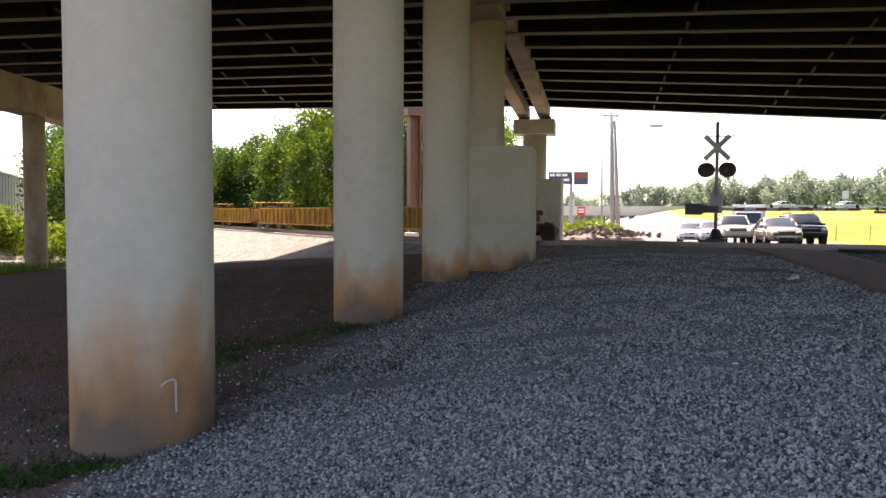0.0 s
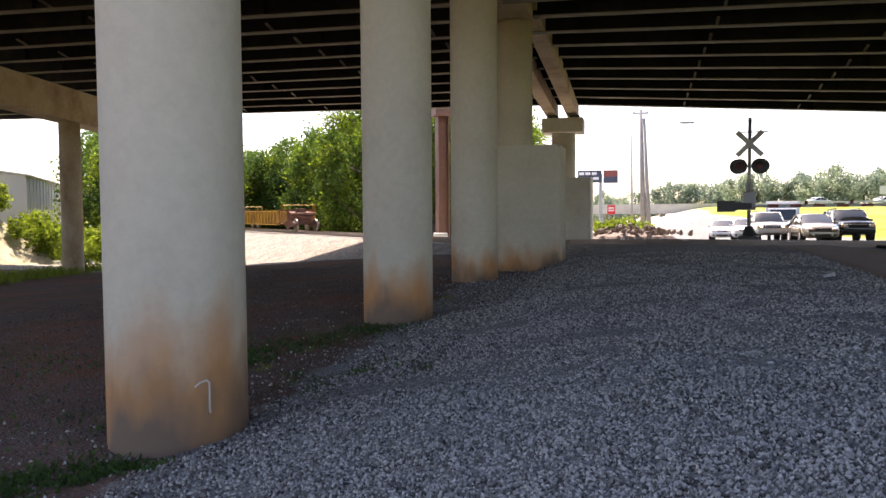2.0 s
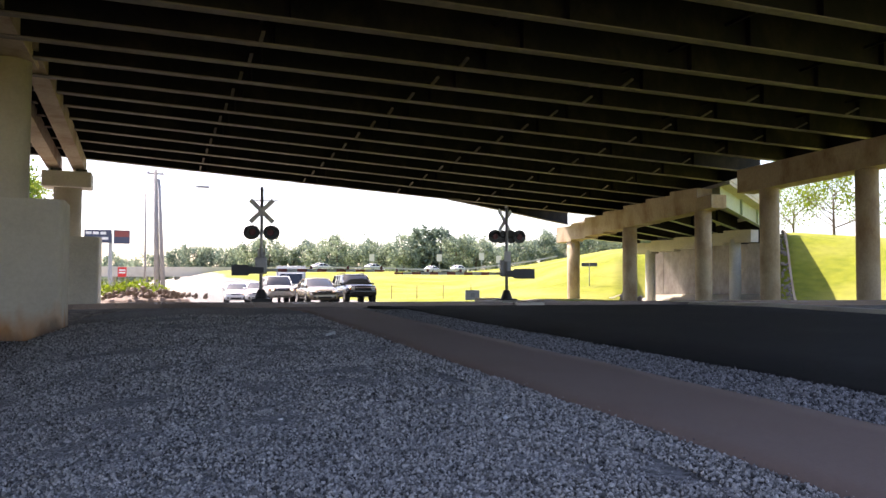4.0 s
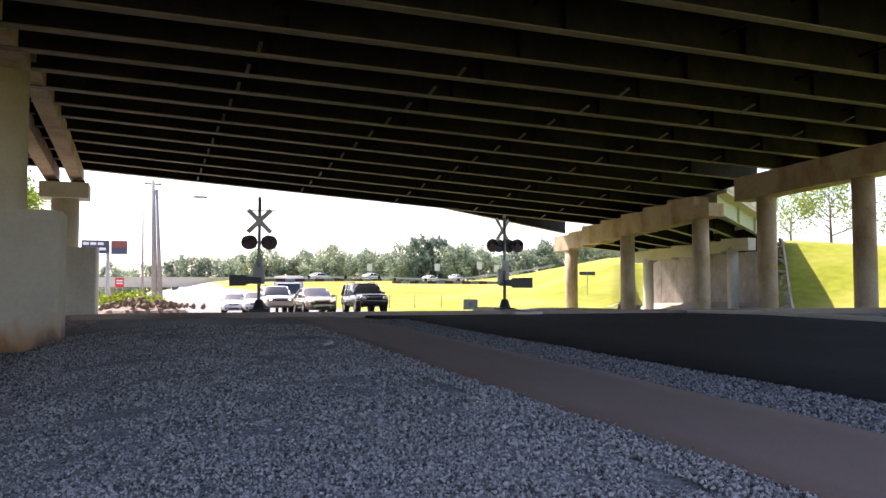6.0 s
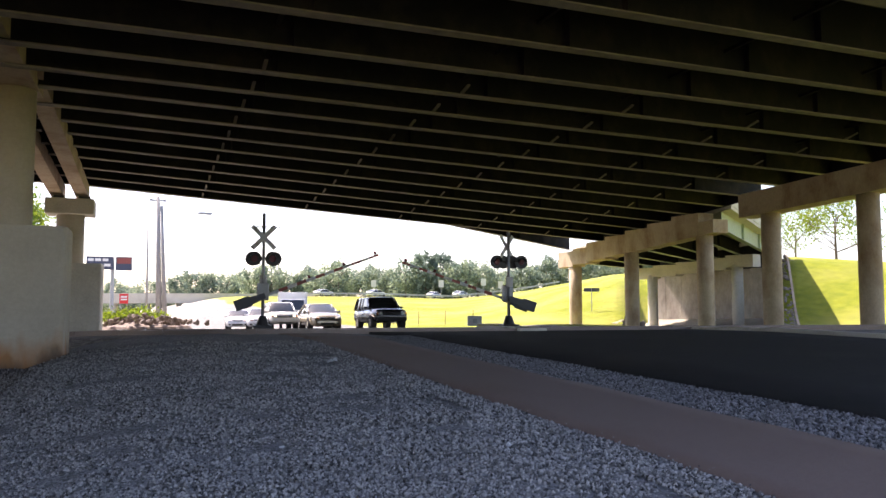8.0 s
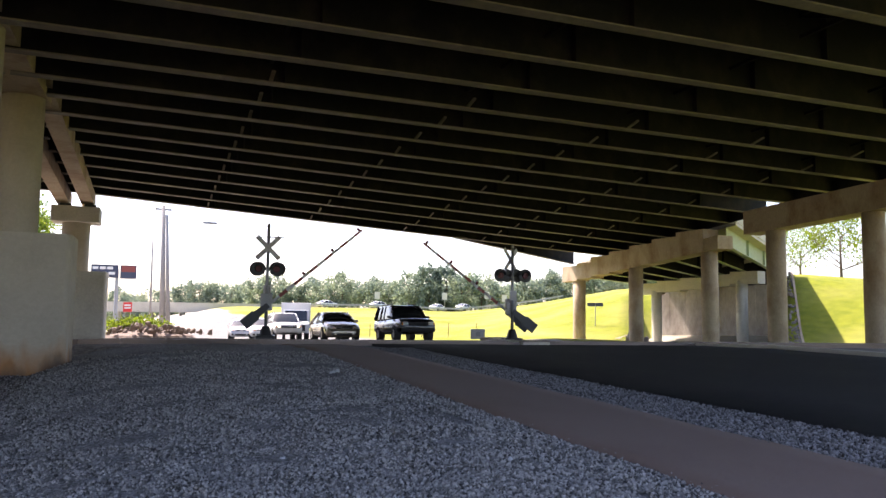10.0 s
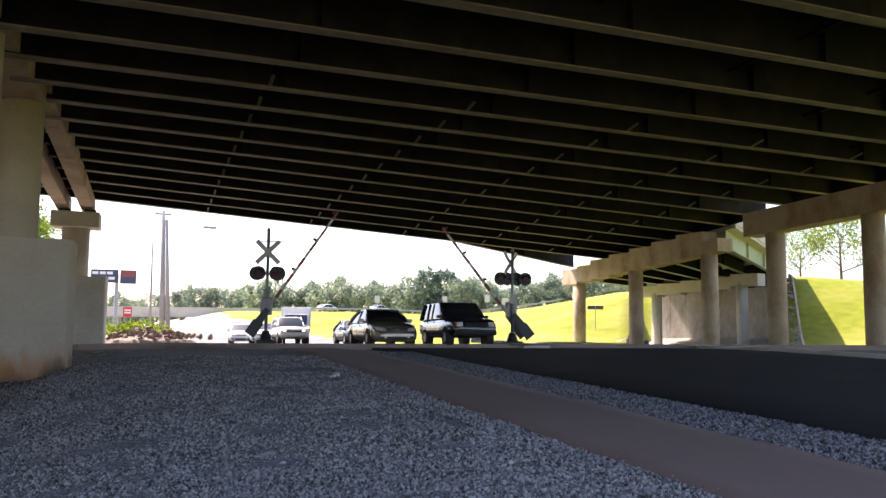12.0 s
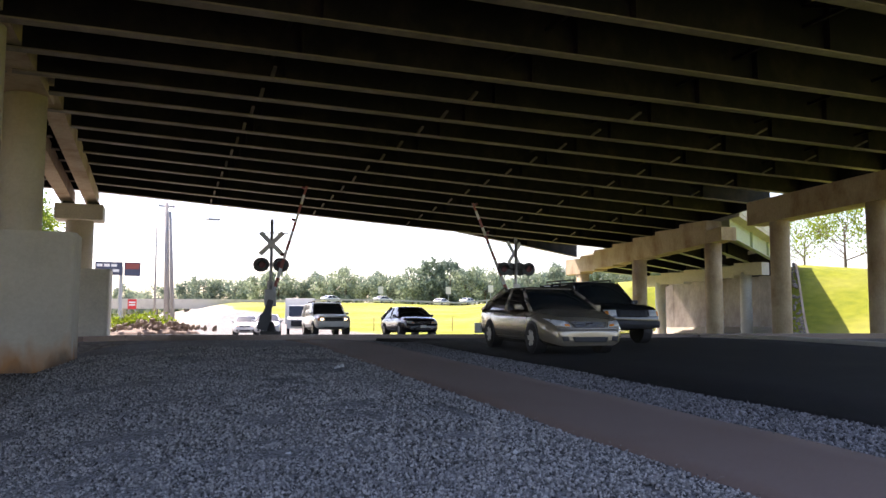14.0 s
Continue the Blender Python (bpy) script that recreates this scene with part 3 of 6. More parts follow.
def paint(name, colour, metal=0.3, rough=0.28):
    m = material(name, colour, rough, metal=metal, grain=0.06, scale=2)
    m.node_tree.nodes["Principled BSDF"].inputs["Coat Weight"].default_value = 0.6
    return m


# ---- vehicles: x forward, y left, origin on the ground ----
def loft_body(sections):
    """Body shell from stations (x, top, half width, bottom)."""
    bm = bmesh.new()
    rings = []
    for x, top, w, low in sections:
        h = top - low
        half = [(0.0, low), (w * 0.80, low), (w * 0.97, low + h * 0.16), (w, low + h * 0.42), (w * 0.985, low + h * 0.72), (w * 0.90, low + h * 0.93), (w * 0.74, top), (0.0, top + 0.025)]
        ring = half + [(-y, z) for y, z in half[-2:0:-1]]
        rings.append([bm.verts.new((x, y, z)) for y, z in ring])
    n = len(rings[0])
    for a, b in zip(rings, rings[1:]):
        for i in range(n):
            bm.faces.new((a[i], a[(i + 1) % n], b[(i + 1) % n], b[i]))
    bm.faces.new(rings[0])
    bm.faces.new(rings[-1])
    return bm


def wheel(parent, x, y, r):
    sg = 1 if y > 0 else -1
    bm = bmesh.new()
    prof = [(0.55, -0.11), (0.94, -0.11), (1.0, -0.07), (1.0, 0.07), (0.94, 0.11), (0.62, 0.11)]
    n = 24
    rings = [[bm.verts.new((r * k * math.cos(2 * math.pi * i / n), o, r * k * math.sin(2 * math.pi * i / n))) for i in range(n)] for k, o in prof]
    for a, b in zip(rings, rings[1:]):
        for i in range(n):
            bm.faces.new((a[i], a[(i + 1) % n], b[(i + 1) % n], b[i]))
    tyre = part("wheel", bm, RUBBER, parent, "black tyre", smooth=True)
    tyre.location = (x, y, r)
    bm = bmesh.new()
    tube(bm, (0, -0.03 * sg, 0), (0, 0.06 * sg, 0), r * 0.62, seg=20, mat=1)
    for i in range(6):
        a = 2 * math.pi * i / 6
        m = Matrix.Rotation(a, 4, "Y")
        box(bm, (0.02, 0.04 if sg > 0 else -0.10, -0.05), (r * 0.62, 0.10 if sg > 0 else -0.04, 0.05), 0, m)
    tube(bm, (0, 0.03 * sg, 0), (0, 0.11 * sg, 0), 0.06, seg=10)
    part("rim", bm, [RIM, PLASTIC], tyre, "silver alloy rim")
    return tyre


def body_triangles(me):
    """Corners of the triangles of a body shell, as an array."""
    out = []
    for p in me.polygons:
        c = [me.vertices[i].co for i in p.vertices]
        out += [(c[0], c[k], c[k + 1]) for k in range(1, len(c) - 1)]
    return np.array(out, dtype=float)


def skin_patch(tris, corners, lift, axis, sign, nu, nv):
    """A thin shell that follows a body surface; its four corners are seen along the axis."""
    o = [i for i in range(3) if i != axis]
    a, e1, e2 = tris[:, 0], tris[:, 1] - tris[:, 0], tris[:, 2] - tris[:, 0]
    det = e1[:, o[0]] * e2[:, o[1]] - e1[:, o[1]] * e2[:, o[0]]
    ok = np.abs(det) > 1e-9
    safe = np.where(ok, det, 1.0)

    def surface(p, q):
        d0, d1 = p - a[:, o[0]], q - a[:, o[1]]
        u = (d0 * e2[:, o[1]] - d1 * e2[:, o[0]]) / safe
        w = (e1[:, o[0]] * d1 - e1[:, o[1]] * d0) / safe
        hit = ok & (u >= -1e-6) & (w >= -1e-6) & (u + w <= 1 + 1e-6)
        depth = (a[:, axis] + u * e1[:, axis] + w * e2[:, axis])[hit] * sign
        return depth.max() if len(depth) else None
    bm = bmesh.new()
    rows, last = [], 0.0
    for j in range(nv + 1):
        row = []
        for i in range(nu + 1):
            fu, fv = i / nu, j / nv
            lo = [corners[0][k] + (corners[1][k] - corners[0][k]) * fu for k in (0, 1)]
            hi = [corners[3][k] + (corners[2][k] - corners[3][k]) * fu for k in (0, 1)]
            p, q = lo[0] + (hi[0] - lo[0]) * fv, lo[1] + (hi[1] - lo[1]) * fv
            x = surface(p, q)
            last = last if x is None else x
            pair = []
            for off in (lift, -0.03):
                c = [0.0, 0.0, 0.0]
                c[axis], c[o[0]], c[o[1]] = sign * (last + off), p, q
                pair.append(bm.verts.new(c))
            row.append(pair)
        rows.append(row)
    for j in range(nv):
        for i in range(nu):
            for k in (0, 1):
                bm.faces.new((rows[j][i][k], rows[j][i + 1][k], rows[j + 1][i + 1][k], rows[j + 1][i][k]))
    rim = rows[0] + [r[-1] for r in rows[1:]] + rows[-1][-2::-1] + [r[0] for r in rows[-2:0:-1]]
    for (p0, p1), (q0, q1) in zip(rim, rim[1:] + rim[:1]):
        bm.faces.new((p0, q0, q1, p1))
    return bm


def vehicle(name, label, category, colour, suv=False, lit=False, trim=None, group="cars at the crossing", plate=True):
    th = thing(name, label, category, group)
    if suv:
        st = [(-2.36, 0.95, 0.80, 0.52), (-2.28, 1.10, 0.90, 0.42), (-1.6, 1.13, 0.93, 0.36), (0.5, 1.12, 0.93, 0.34), (1.0, 1.13, 0.92, 0.34), (1.6, 1.10, 0.91, 0.36), (2.1, 1.05, 0.88, 0.40), (2.28, 0.98, 0.84, 0.42), (2.36, 0.78, 0.78, 0.46)]
        gb, gt, z0, z1, w0, w1, wr, axles = (-2.22, 0.98), (-2.02, 0.25), 1.10, 1.72, 0.85, 0.71, 0.37, (-1.38, 1.42)
        hood = 0.9
    else:
        st = [(-2.42, 0.80, 0.72, 0.34), (-2.36, 0.98, 0.80, 0.28), (-2.2, 1.05, 0.86, 0.22), (-1.6, 1.06, 0.90, 0.19), (-0.9, 0.99, 0.91, 0.18), (0.6, 0.97, 0.91, 0.18), (1.0, 0.98, 0.91, 0.18), (1.45, 0.94, 0.905, 0.18), (1.85, 0.87, 0.89, 0.18), (2.12, 0.79, 0.85, 0.18), (2.28, 0.72, 0.79, 0.18), (2.37, 0.64, 0.72, 0.19), (2.42, 0.52, 0.64, 0.21)]
        gb, gt, z0, z1, w0, w1, wr, axles = (-2.0, 1.18), (-0.98, 0.22), 0.94, 1.43, 0.84, 0.62, 0.33, (-1.38, 1.40)
        hood = 0.72
    body = part("body", loft_body(st), colour, th, smooth=True)
    # greenhouse: curved glass, then roof skin and pillars
    def ring_at(f):
        """Outline of the glasshouse at height share f, rounded at the corners."""
        bow = math.sin(f * math.pi) * 0.05
        x0 = gb[0] + (gt[0] - gb[0]) * f - bow
        x1 = gb[1] + (gt[1] - gb[1]) * f + bow
        w = w0 + (w1 - w0) * f ** 1.25
        pts = []
        for i in range(5):
            y = -w * 0.92 + 1.84 * w * i / 4
            pts.append((x1 + 0.09 * (1 - (y / w) ** 2), y))
        for i in range(7):
            pts.append((x1 - 0.05 + (x0 - x1 + 0.10) * i / 6, w))
        for i in range(5):
            y = w * 0.92 - 1.84 * w * i / 4
            pts.append((x0 - 0.09 * (1 - (y / w) ** 2), y))
        for i in range(7):
            pts.append((x0 + 0.05 + (x1 - x0 - 0.10) * i / 6, -w))
        return [(x, y, z0 + (z1 - z0) * f) for x, y in pts]
    bm = bmesh.new()
    rings = [[bm.verts.new(p) for p in ring_at(f)] for f in (0, 0.3, 0.6, 0.85, 1.0)]
    for ra, rb in zip(rings, rings[1:]):
        for i in range(len(ra)):
            bm.faces.new((ra[i], ra[(i + 1) % len(ra)], rb[(i + 1) % len(ra)], rb[i]))
    part("window", bm, GLASS, th, "dark tinted window glass", smooth=True)
    bm = bmesh.new()
    base = ring_at(1.0)
    cx = sum(p[0] for p in base) / len(base)
    rings = []
    for k, dz in ((1.015, -0.05), (1.02, 0.0), (0.93, 0.035), (0.6, 0.06), (0.2, 0.07)):
        rings.append([bm.verts.new((cx + (x - cx) * k, y * k, z + dz)) for x, y, z in base])
    for ra, rb in zip(rings, rings[1:]):
        for i in range(len(ra)):
            bm.faces.new((ra[i], ra[(i + 1) % len(ra)], rb[(i + 1) % len(ra)], rb[i]))
    bm.faces.new(rings[-1])
    part("roof", bm, colour, th, smooth=True)
    mid = (gb[0] + gb[1]) / 2 + 0.05
    posts = [(gb[1] + 0.02, gt[1] + 0.02, 0.045), (gb[0], gt[0], 0.09), (mid, mid - 0.1, 0.045)] + ([(-1.2, -1.25, 0.06)] if suv else [])
    for sg in (-1, 1):
        for xa, xb, rp in posts:
            bm = bmesh.new()
            tube(bm, (xa, sg * w0, z0 - 0.02), ((xa + xb) / 2, sg * (w0 + (w1 - w0) * 0.43), (z0 + z1) / 2), rp, rp * 0.9, 6)
            tube(bm, ((xa + xb) / 2, sg * (w0 + (w1 - w0) * 0.43), (z0 + z1) / 2), (xb, sg * w1, z1 + 0.01), rp * 0.9, rp * 0.8, 6)
            part("pillar", bm, colour, th, smooth=True)
    for x in axles:
        for sg in (-1, 1):
            bm = bmesh.new()
            tube(bm, (x, sg * 0.66, wr + 0.02), (x, sg * (0.926 if suv else 0.912), wr + 0.02), wr + 0.028, seg=28)
            part("wheel_arch", bm, PLASTIC, th)
            wheel(th, x, sg * (0.83 if suv else 0.815), wr)
    skin = body_triangles(body.data)
    fx = st[-1][0]

    def fitted(name_, corners, mat_, parent_, lift, label_="", axis=0, sign=1, nu=8, nv=4):
        return part(name_, skin_patch(skin, corners, lift, axis, sign, nu, nv), mat_, parent_, label_, smooth=True)
    if suv:
        bm = bmesh.new()
        prism(bm, [(fx - 0.35, 0.44), (fx + 0.04, 0.44), (fx + 0.08, 0.54), (fx + 0.06, 0.64), (fx - 0.35, 0.66)], -0.80, 0.80)
        bmesh.ops.bevel(bm, geom=bm.edges[:], offset=0.02, segments=2, affect="EDGES")
        bump = part("bumper", bm, trim or colour, th)
        grille = fitted("grille", [(-0.46, 0.74), (0.46, 0.74), (0.46, 0.93), (-0.46, 0.93)], PLASTIC, th, 0.02, "black slatted grille")
        for k in range(7):
            y = -0.36 + 0.12 * k
            fitted("slat", [(y - 0.02, 0.76), (y + 0.02, 0.76), (y + 0.02, 0.91), (y - 0.02, 0.91)], trim or CHROME, grille, 0.03, nu=1, nv=3)
        fitted("air_intake", [(-0.5, 0.47), (0.5, 0.47), (0.5, 0.42), (-0.5, 0.42)], PLASTIC, bump, 0.05)
    else:
        bump = fitted("bumper", [(-0.66, 0.25), (0.66, 0.25), (0.74, 0.55), (-0.74, 0.55)], colour, th, 0.012, nu=16)
        grille = fitted("grille", [(-0.34, 0.575), (0.34, 0.575), (0.42, 0.70), (-0.42, 0.70)], PLASTIC, th, 0.016, "black grille with chrome bars", nu=12)
        for k in range(4):
            z = 0.59 + 0.032 * k
            w = 0.33 + 0.022 * k
            fitted("slat", [(-w, z), (w, z), (w + 0.005, z + 0.011), (-w - 0.005, z + 0.011)], CHROME, grille, 0.026, nu=12, nv=1)
        fitted("emblem", [(-0.075, 0.625), (0.075, 0.625), (0.075, 0.685), (-0.075, 0.685)], CHROME, grille, 0.034, nu=4)
        fitted("air_intake", [(-0.36, 0.275), (0.36, 0.275), (0.41, 0.385), (-0.41, 0.385)], PLASTIC, bump, 0.024, nu=12)
        for sg in (-1, 1):
            fitted("fog_light_recess", [(sg * 0.49, 0.30), (sg * 0.62, 0.30), (sg * 0.65, 0.39), (sg * 0.50, 0.40)], PLASTIC, bump, 0.024)
    for sg in (-1, 1):
        if suv:
            lens_at = [(sg * 0.50, 0.76), (sg * 0.79, 0.76), (sg * 0.81, 0.93), (sg * 0.50, 0.93)]
            amber_at = [(sg * 0.73, 0.77), (sg * 0.795, 0.77), (sg * 0.805, 0.90), (sg * 0.73, 0.90)]
        else:
            lens_at = [(sg * 0.42, 0.585), (sg * 0.74, 0.615), (sg * 0.83, 0.76), (sg * 0.47, 0.70)]
            amber_at = [(sg * 0.45, 0.60), (sg * 0.56, 0.61), (sg * 0.57, 0.655), (sg * 0.47, 0.65)]
        lamp = fitted("headlight", lens_at, LAMP_CLEAR, th, 0.02, "clear headlight lens")
        y, z = (sg * 0.60, 0.845) if suv else (sg * 0.64, 0.665)
        fitted("reflector", [(y - 0.07, z - 0.045), (y + 0.07, z - 0.045), (y + 0.07, z + 0.045), (y - 0.07, z + 0.045)], LAMP_ON if lit else REFLECTOR, lamp, 0.028, nu=3, nv=3)
        fitted("turn_signal", amber_at, AMBER, lamp, 0.028, "amber turn signal")
        bm = bmesh.new()
        box(bm, (0.74, sg * 0.98 - 0.09, z0 + 0.01), (0.86, sg * 0.98 + 0.09, z0 + 0.13), 0.035)
        tube(bm, (0.80, sg * 0.85, z0 + 0.03), (0.80, sg * 0.92, z0 + 0.04), 0.03, seg=6)
        part("mirror", bm, colour if not trim else trim, th)
        fitted("tail_light", [(sg * 0.48, z0 - 0.22), (sg * 0.74, z0 - 0.22), (sg * 0.78, z0 - 0.08), (sg * 0.48, z0 - 0.08)], RED_PAINT, th, 0.015, axis=0, sign=-1)
        for k in (0, 1):
            bm = bmesh.new()
            x = mid - 0.30 + 0.95 * (k - 0.5) + 0.15
            box(bm, (x, sg * 0.905 - 0.02, z0 - 0.14), (x + 0.18, sg * 0.905 + 0.025, z0 - 0.11), 0.008)
            part("door_handle", bm, colour, th)
        for x in (mid - 0.98, mid, 0.98):
            fitted("door_seam", [(x - 0.007, 0.38), (x + 0.007, 0.38), (x + 0.007, z0 - 0.05), (x - 0.007, z0 - 0.05)], PLASTIC, th, 0.003, axis=1, sign=sg, nu=1, nv=6)
        fitted("sill", [(axles[0] + 0.45, 0.27 if not suv else 0.40), (axles[1] - 0.45, 0.27 if not suv else 0.40), (axles[1] - 0.45, 0.33 if not suv else 0.47), (axles[0] + 0.45, 0.33 if not suv else 0.47)], trim or PLASTIC, th, 0.006, axis=1, sign=sg, nu=4, nv=1)
    if plate:
        bm = bmesh.new()
        z = 0.55 if suv else 0.46
        box(bm, (fx + (0.06 if suv else 0.03), -0.16, z - 0.06), (fx + (0.09 if suv else 0.06), 0.16, z + 0.06), 0.004)
        part("number_plate", bm, WHITE, bump, "white number plate")
    if suv:
        for sg in (-1, 1):
            bm = bmesh.new()
            tube(bm, (gt[0] + 0.15, sg * 0.6, z1 + 0.11), (gt[1] - 0.15, sg * 0.6, z1 + 0.11), 0.022, seg=8)
            for x in (gt[0] + 0.2, (gt[0] + gt[1]) / 2, gt[1] - 0.2):
                tube(bm, (x, sg * 0.6, z1 + 0.03), (x, sg * 0.6, z1 + 0.11), 0.025, seg=6)
            part("roof_rail", bm, PLASTIC, th)
    return th


def at_bearing(az, d):
    return Vector((-math.sin(radians(az)) * d, math.cos(radians(az)) * d, 0))


def car_pose(az, d, turn=0.0):
    p = at_bearing(az, d)
    v = p.dot(RD)
    z = road_z(v) + 0.03
    slope = math.degrees(math.atan2(road_z(v + 1.3) - road_z(v - 1.3), 2.6))
    return Matrix.Translation((p.x, p.y, z)) @ Matrix.Rotation(radians(-111 + turn), 4, "Z") @ Matrix.Rotation(radians(slope), 4, "Y")


dark_suv = vehicle("suv", "black boxy SUV with roof rails driving over the crossing", "SUV", paint("black_car_paint", (0.012, 0.013, 0.016), 0.0, 0.2), suv=True, trim=PLASTIC, plate=False)
tan_sedan = vehicle("sedan", "champagne-beige four-door sedan driving under the overpass", "car", paint("champagne_paint", (0.36, 0.31, 0.235), 0.55, 0.27), plate=False)
white_suv = vehicle("suv", "white SUV with lit headlights waiting behind the gate", "SUV", paint("white_car_paint", (0.72, 0.71, 0.68), 0.0, 0.3), suv=True, lit=True)
black_sedan = vehicle("sedan", "black and white sedan following over the crossing", "car", paint("dark_car_paint", (0.02, 0.022, 0.028), 0.1, 0.22), lit=False)
queue_a = vehicle("sedan", "white sedan waiting in the sunlit queue", "car", paint("pale_car_paint", (0.74, 0.74, 0.74), 0.0, 0.3))
queue_b = copy_thing(queue_a, car_pose(-18.2, 60.0))
queue_a.matrix_basis = car_pose(-19.7, 55.0)


def box_truck():
    th = thing("box_truck", "white box truck with a dark windscreen in the queue", "truck", "cars at the crossing", at=car_pose(-22.0, 62.0))
    bm = bmesh.new()
    box(bm, (-4.5, -1.15, 0.9), (0.6, 1.15, 2.9), 0.04)
    part("cargo_box", bm, WHITE, th)
    bm = bmesh.new()
    prism(bm, [(0.7, 0.5), (2.6, 0.5), (2.65, 1.2), (1.75, 1.4), (1.3, 2.3), (0.7, 2.35)], -0.98, 0.98)
    part("cab", bm, WHITE, th)
    bm = bmesh.new()
    prism(bm, [(1.76, 1.45), (1.84, 1.45), (1.42, 2.25), (1.34, 2.25)], -0.85, 0.85)
    part("windscreen", bm, GLASS, th)
    bm = bmesh.new()
    box(bm, (2.55, -0.7, 0.65), (2.7, 0.7, 1.1), 0.02)
    part("grille", bm, PLASTIC, th)
    for x in (-3.2, 1.9):
        for y in (-0.9, 0.9):
            wheel(th, x, y, 0.42)


box_truck()


# ---- crossing signals ----
def crossing_signal(at, arm_length, label, turn=0.0, drop=0.0):
    """Mast with crossbuck, lamps on both faces and a gate; the gate arm reaches along +x."""
    th = thing("crossing_signal", label, "railway signal", "crossing signals", at=at)
    bm = bmesh.new()
    tube(bm, (0, 0, 0.35), (0, 0, 4.15 - drop * 3), 0.062, seg=14)
    tube(bm, (0, 0, 4.15 - drop * 3), (0, 0, 4.28 - drop * 3), 0.075, 0.05, seg=14)
    part("mast", bm, STEEL, th, "galvanised steel mast", smooth=True)
    bm = bmesh.new()
    box(bm, (-0.35, -0.35, -0.4), (0.35, 0.35, 0.06), 0.03)
    tube(bm, (0, 0, 0.05), (0, 0, 0.4), 0.24, 0.13, seg=14)
    part("base", bm, BLACK, th, "flared cast base", smooth=False)
    head = Matrix.Rotation(radians(turn), 4, "Z")
    buck = new("crossbuck")
    buck.parent = th
    for k, (ang, off) in enumerate(((45, -0.075), (-45, -0.10))):
        bm = bmesh.new()
        m = head @ Matrix.Translation((0, off, 3.35 - drop)) @ Matrix.Rotation(radians(ang), 4, "Y")
        box(bm, (-0.60, -0.006, -0.088), (0.60, 0.006, 0.088), 0, m)
        part("blade", bm, SIGN_WHITE, buck, "crossbuck blade seen from behind")
    if not turn:
        bm = bmesh.new()
        box(bm, (-0.28, -0.03, 3.74), (0.62, 0.0, 3.78))
        tube(bm, (0.05, -0.02, 3.9), (0.05, -0.02, 3.62), 0.02, seg=6)
        part("bell_bracket", bm, STEEL, th)
    bm = bmesh.new()
    tube(bm, (-0.5, 0, 2.55), (0.5, 0, 2.55), 0.035, seg=8)
    part("lamp_crossarm", bm, BLACK, th)
    for x in (-0.36, 0.36):
        for sy in (-1, 1):
            xx = x * ((0.92 if sy < 0 else 1.12) if not turn else (0.55 if sy < 0 else 1.42))
            bm = bmesh.new()
            tube(bm, (xx, sy * 0.07, 2.55), (xx, sy * 0.095, 2.55), 0.27, seg=24)
            disc = part("lamp_background", bm, BLACK, th, "round black lamp background")
            bm = bmesh.new()
            tube(bm, (xx, sy * 0.095, 2.55), (xx, sy * 0.13, 2.55), 0.13, 0.11, seg=18)
            part("lens", bm, RED_LENS, disc, "red lens")
            bm = bmesh.new()
            n = 12
            rows = [[bm.verts.new((xx + 0.16 * math.cos(math.pi * (0.0 + i / n)), sy * o, 2.55 + 0.16 * math.sin(math.pi * i / n))) for i in range(n + 1)] for o in (0.09, 0.36)]
            for i in range(n):
                bm.faces.new((rows[0][i], rows[0][i + 1], rows[1][i + 1], rows[1][i]))
            bmesh.ops.solidify(bm, geom=bm.faces[:], thickness=0.008)
            part("hood", bm, BLACK, disc)
    bm = bmesh.new()
    box(bm, (-0.22, -0.30, 0.98), (0.22, -0.06, 1.62), 0.04)
    tube(bm, (0, -0.3, 1.1), (0, -0.36, 1.1), 0.14, seg=14)
    part("gate_mechanism", bm, STEEL, th, "grey gate motor housing")
    bm = bmesh.new()
    box(bm, (-0.14, 0.1, 1.55), (0.14, 0.14, 1.95), 0.0)
    part("sign_plate", bm, SIGN_WHITE, th)
    # the arm, turning about a pivot
    arm = new("gate_arm")
    arm.parent = th
    arm["label"] = "red and white striped gate arm with lamps and counterweight"
    bm = bmesh.new()
    box(bm, (0.1, -0.46, -0.05), (0.62, -0.38, 0.05), 0.01)
    tube(bm, (0, -0.50, 0), (0, -0.30, 0), 0.13, seg=16)
    part("arm_bracket", bm, STEEL, arm)
    n = 11
    for k in range(n):
        x0, x1 = 0.6 + (arm_length - 0.6) * k / n, 0.6 + (arm_length - 0.6) * (k + 1) / n
        h = 0.062 - 0.022 * k / n
        bm = bmesh.new()
        box(bm, (x0, -0.445, -h), (x1, -0.395, h))
        part("stripe", bm, RED_PAINT if k % 2 == 0 else SIGN_WHITE, arm, "red stripe" if k % 2 == 0 else "white stripe")
    for x in (arm_length * 0.40, arm_length * 0.70, arm_length - 0.10):
        bm = bmesh.new()
        tube(bm, (x, -0.42, 0.05), (x, -0.42, 0.17), 0.055, 0.05, seg=10)
        part("arm_lamp", bm, RED_LENS, arm, "small red arm lamp")
    for y in (-0.52, 0.36):
        bm = bmesh.new()
        prism(bm, [(0.1, -0.10), (0.1, 0.10), (-0.45, 0.14), (-0.5, 0.20), (-1.05, 0.20), (-1.05, -0.20), (-0.5, -0.20), (-0.45, -0.14)], y - 0.03, y + 0.03)
        part("counterweight", bm, WEIGHT, arm, "grey counterweight plate")
    return th, arm


def ground_at(az, d, z):
    p = at_bearing(az, d)
    return Vector((p.x, p.y, z))


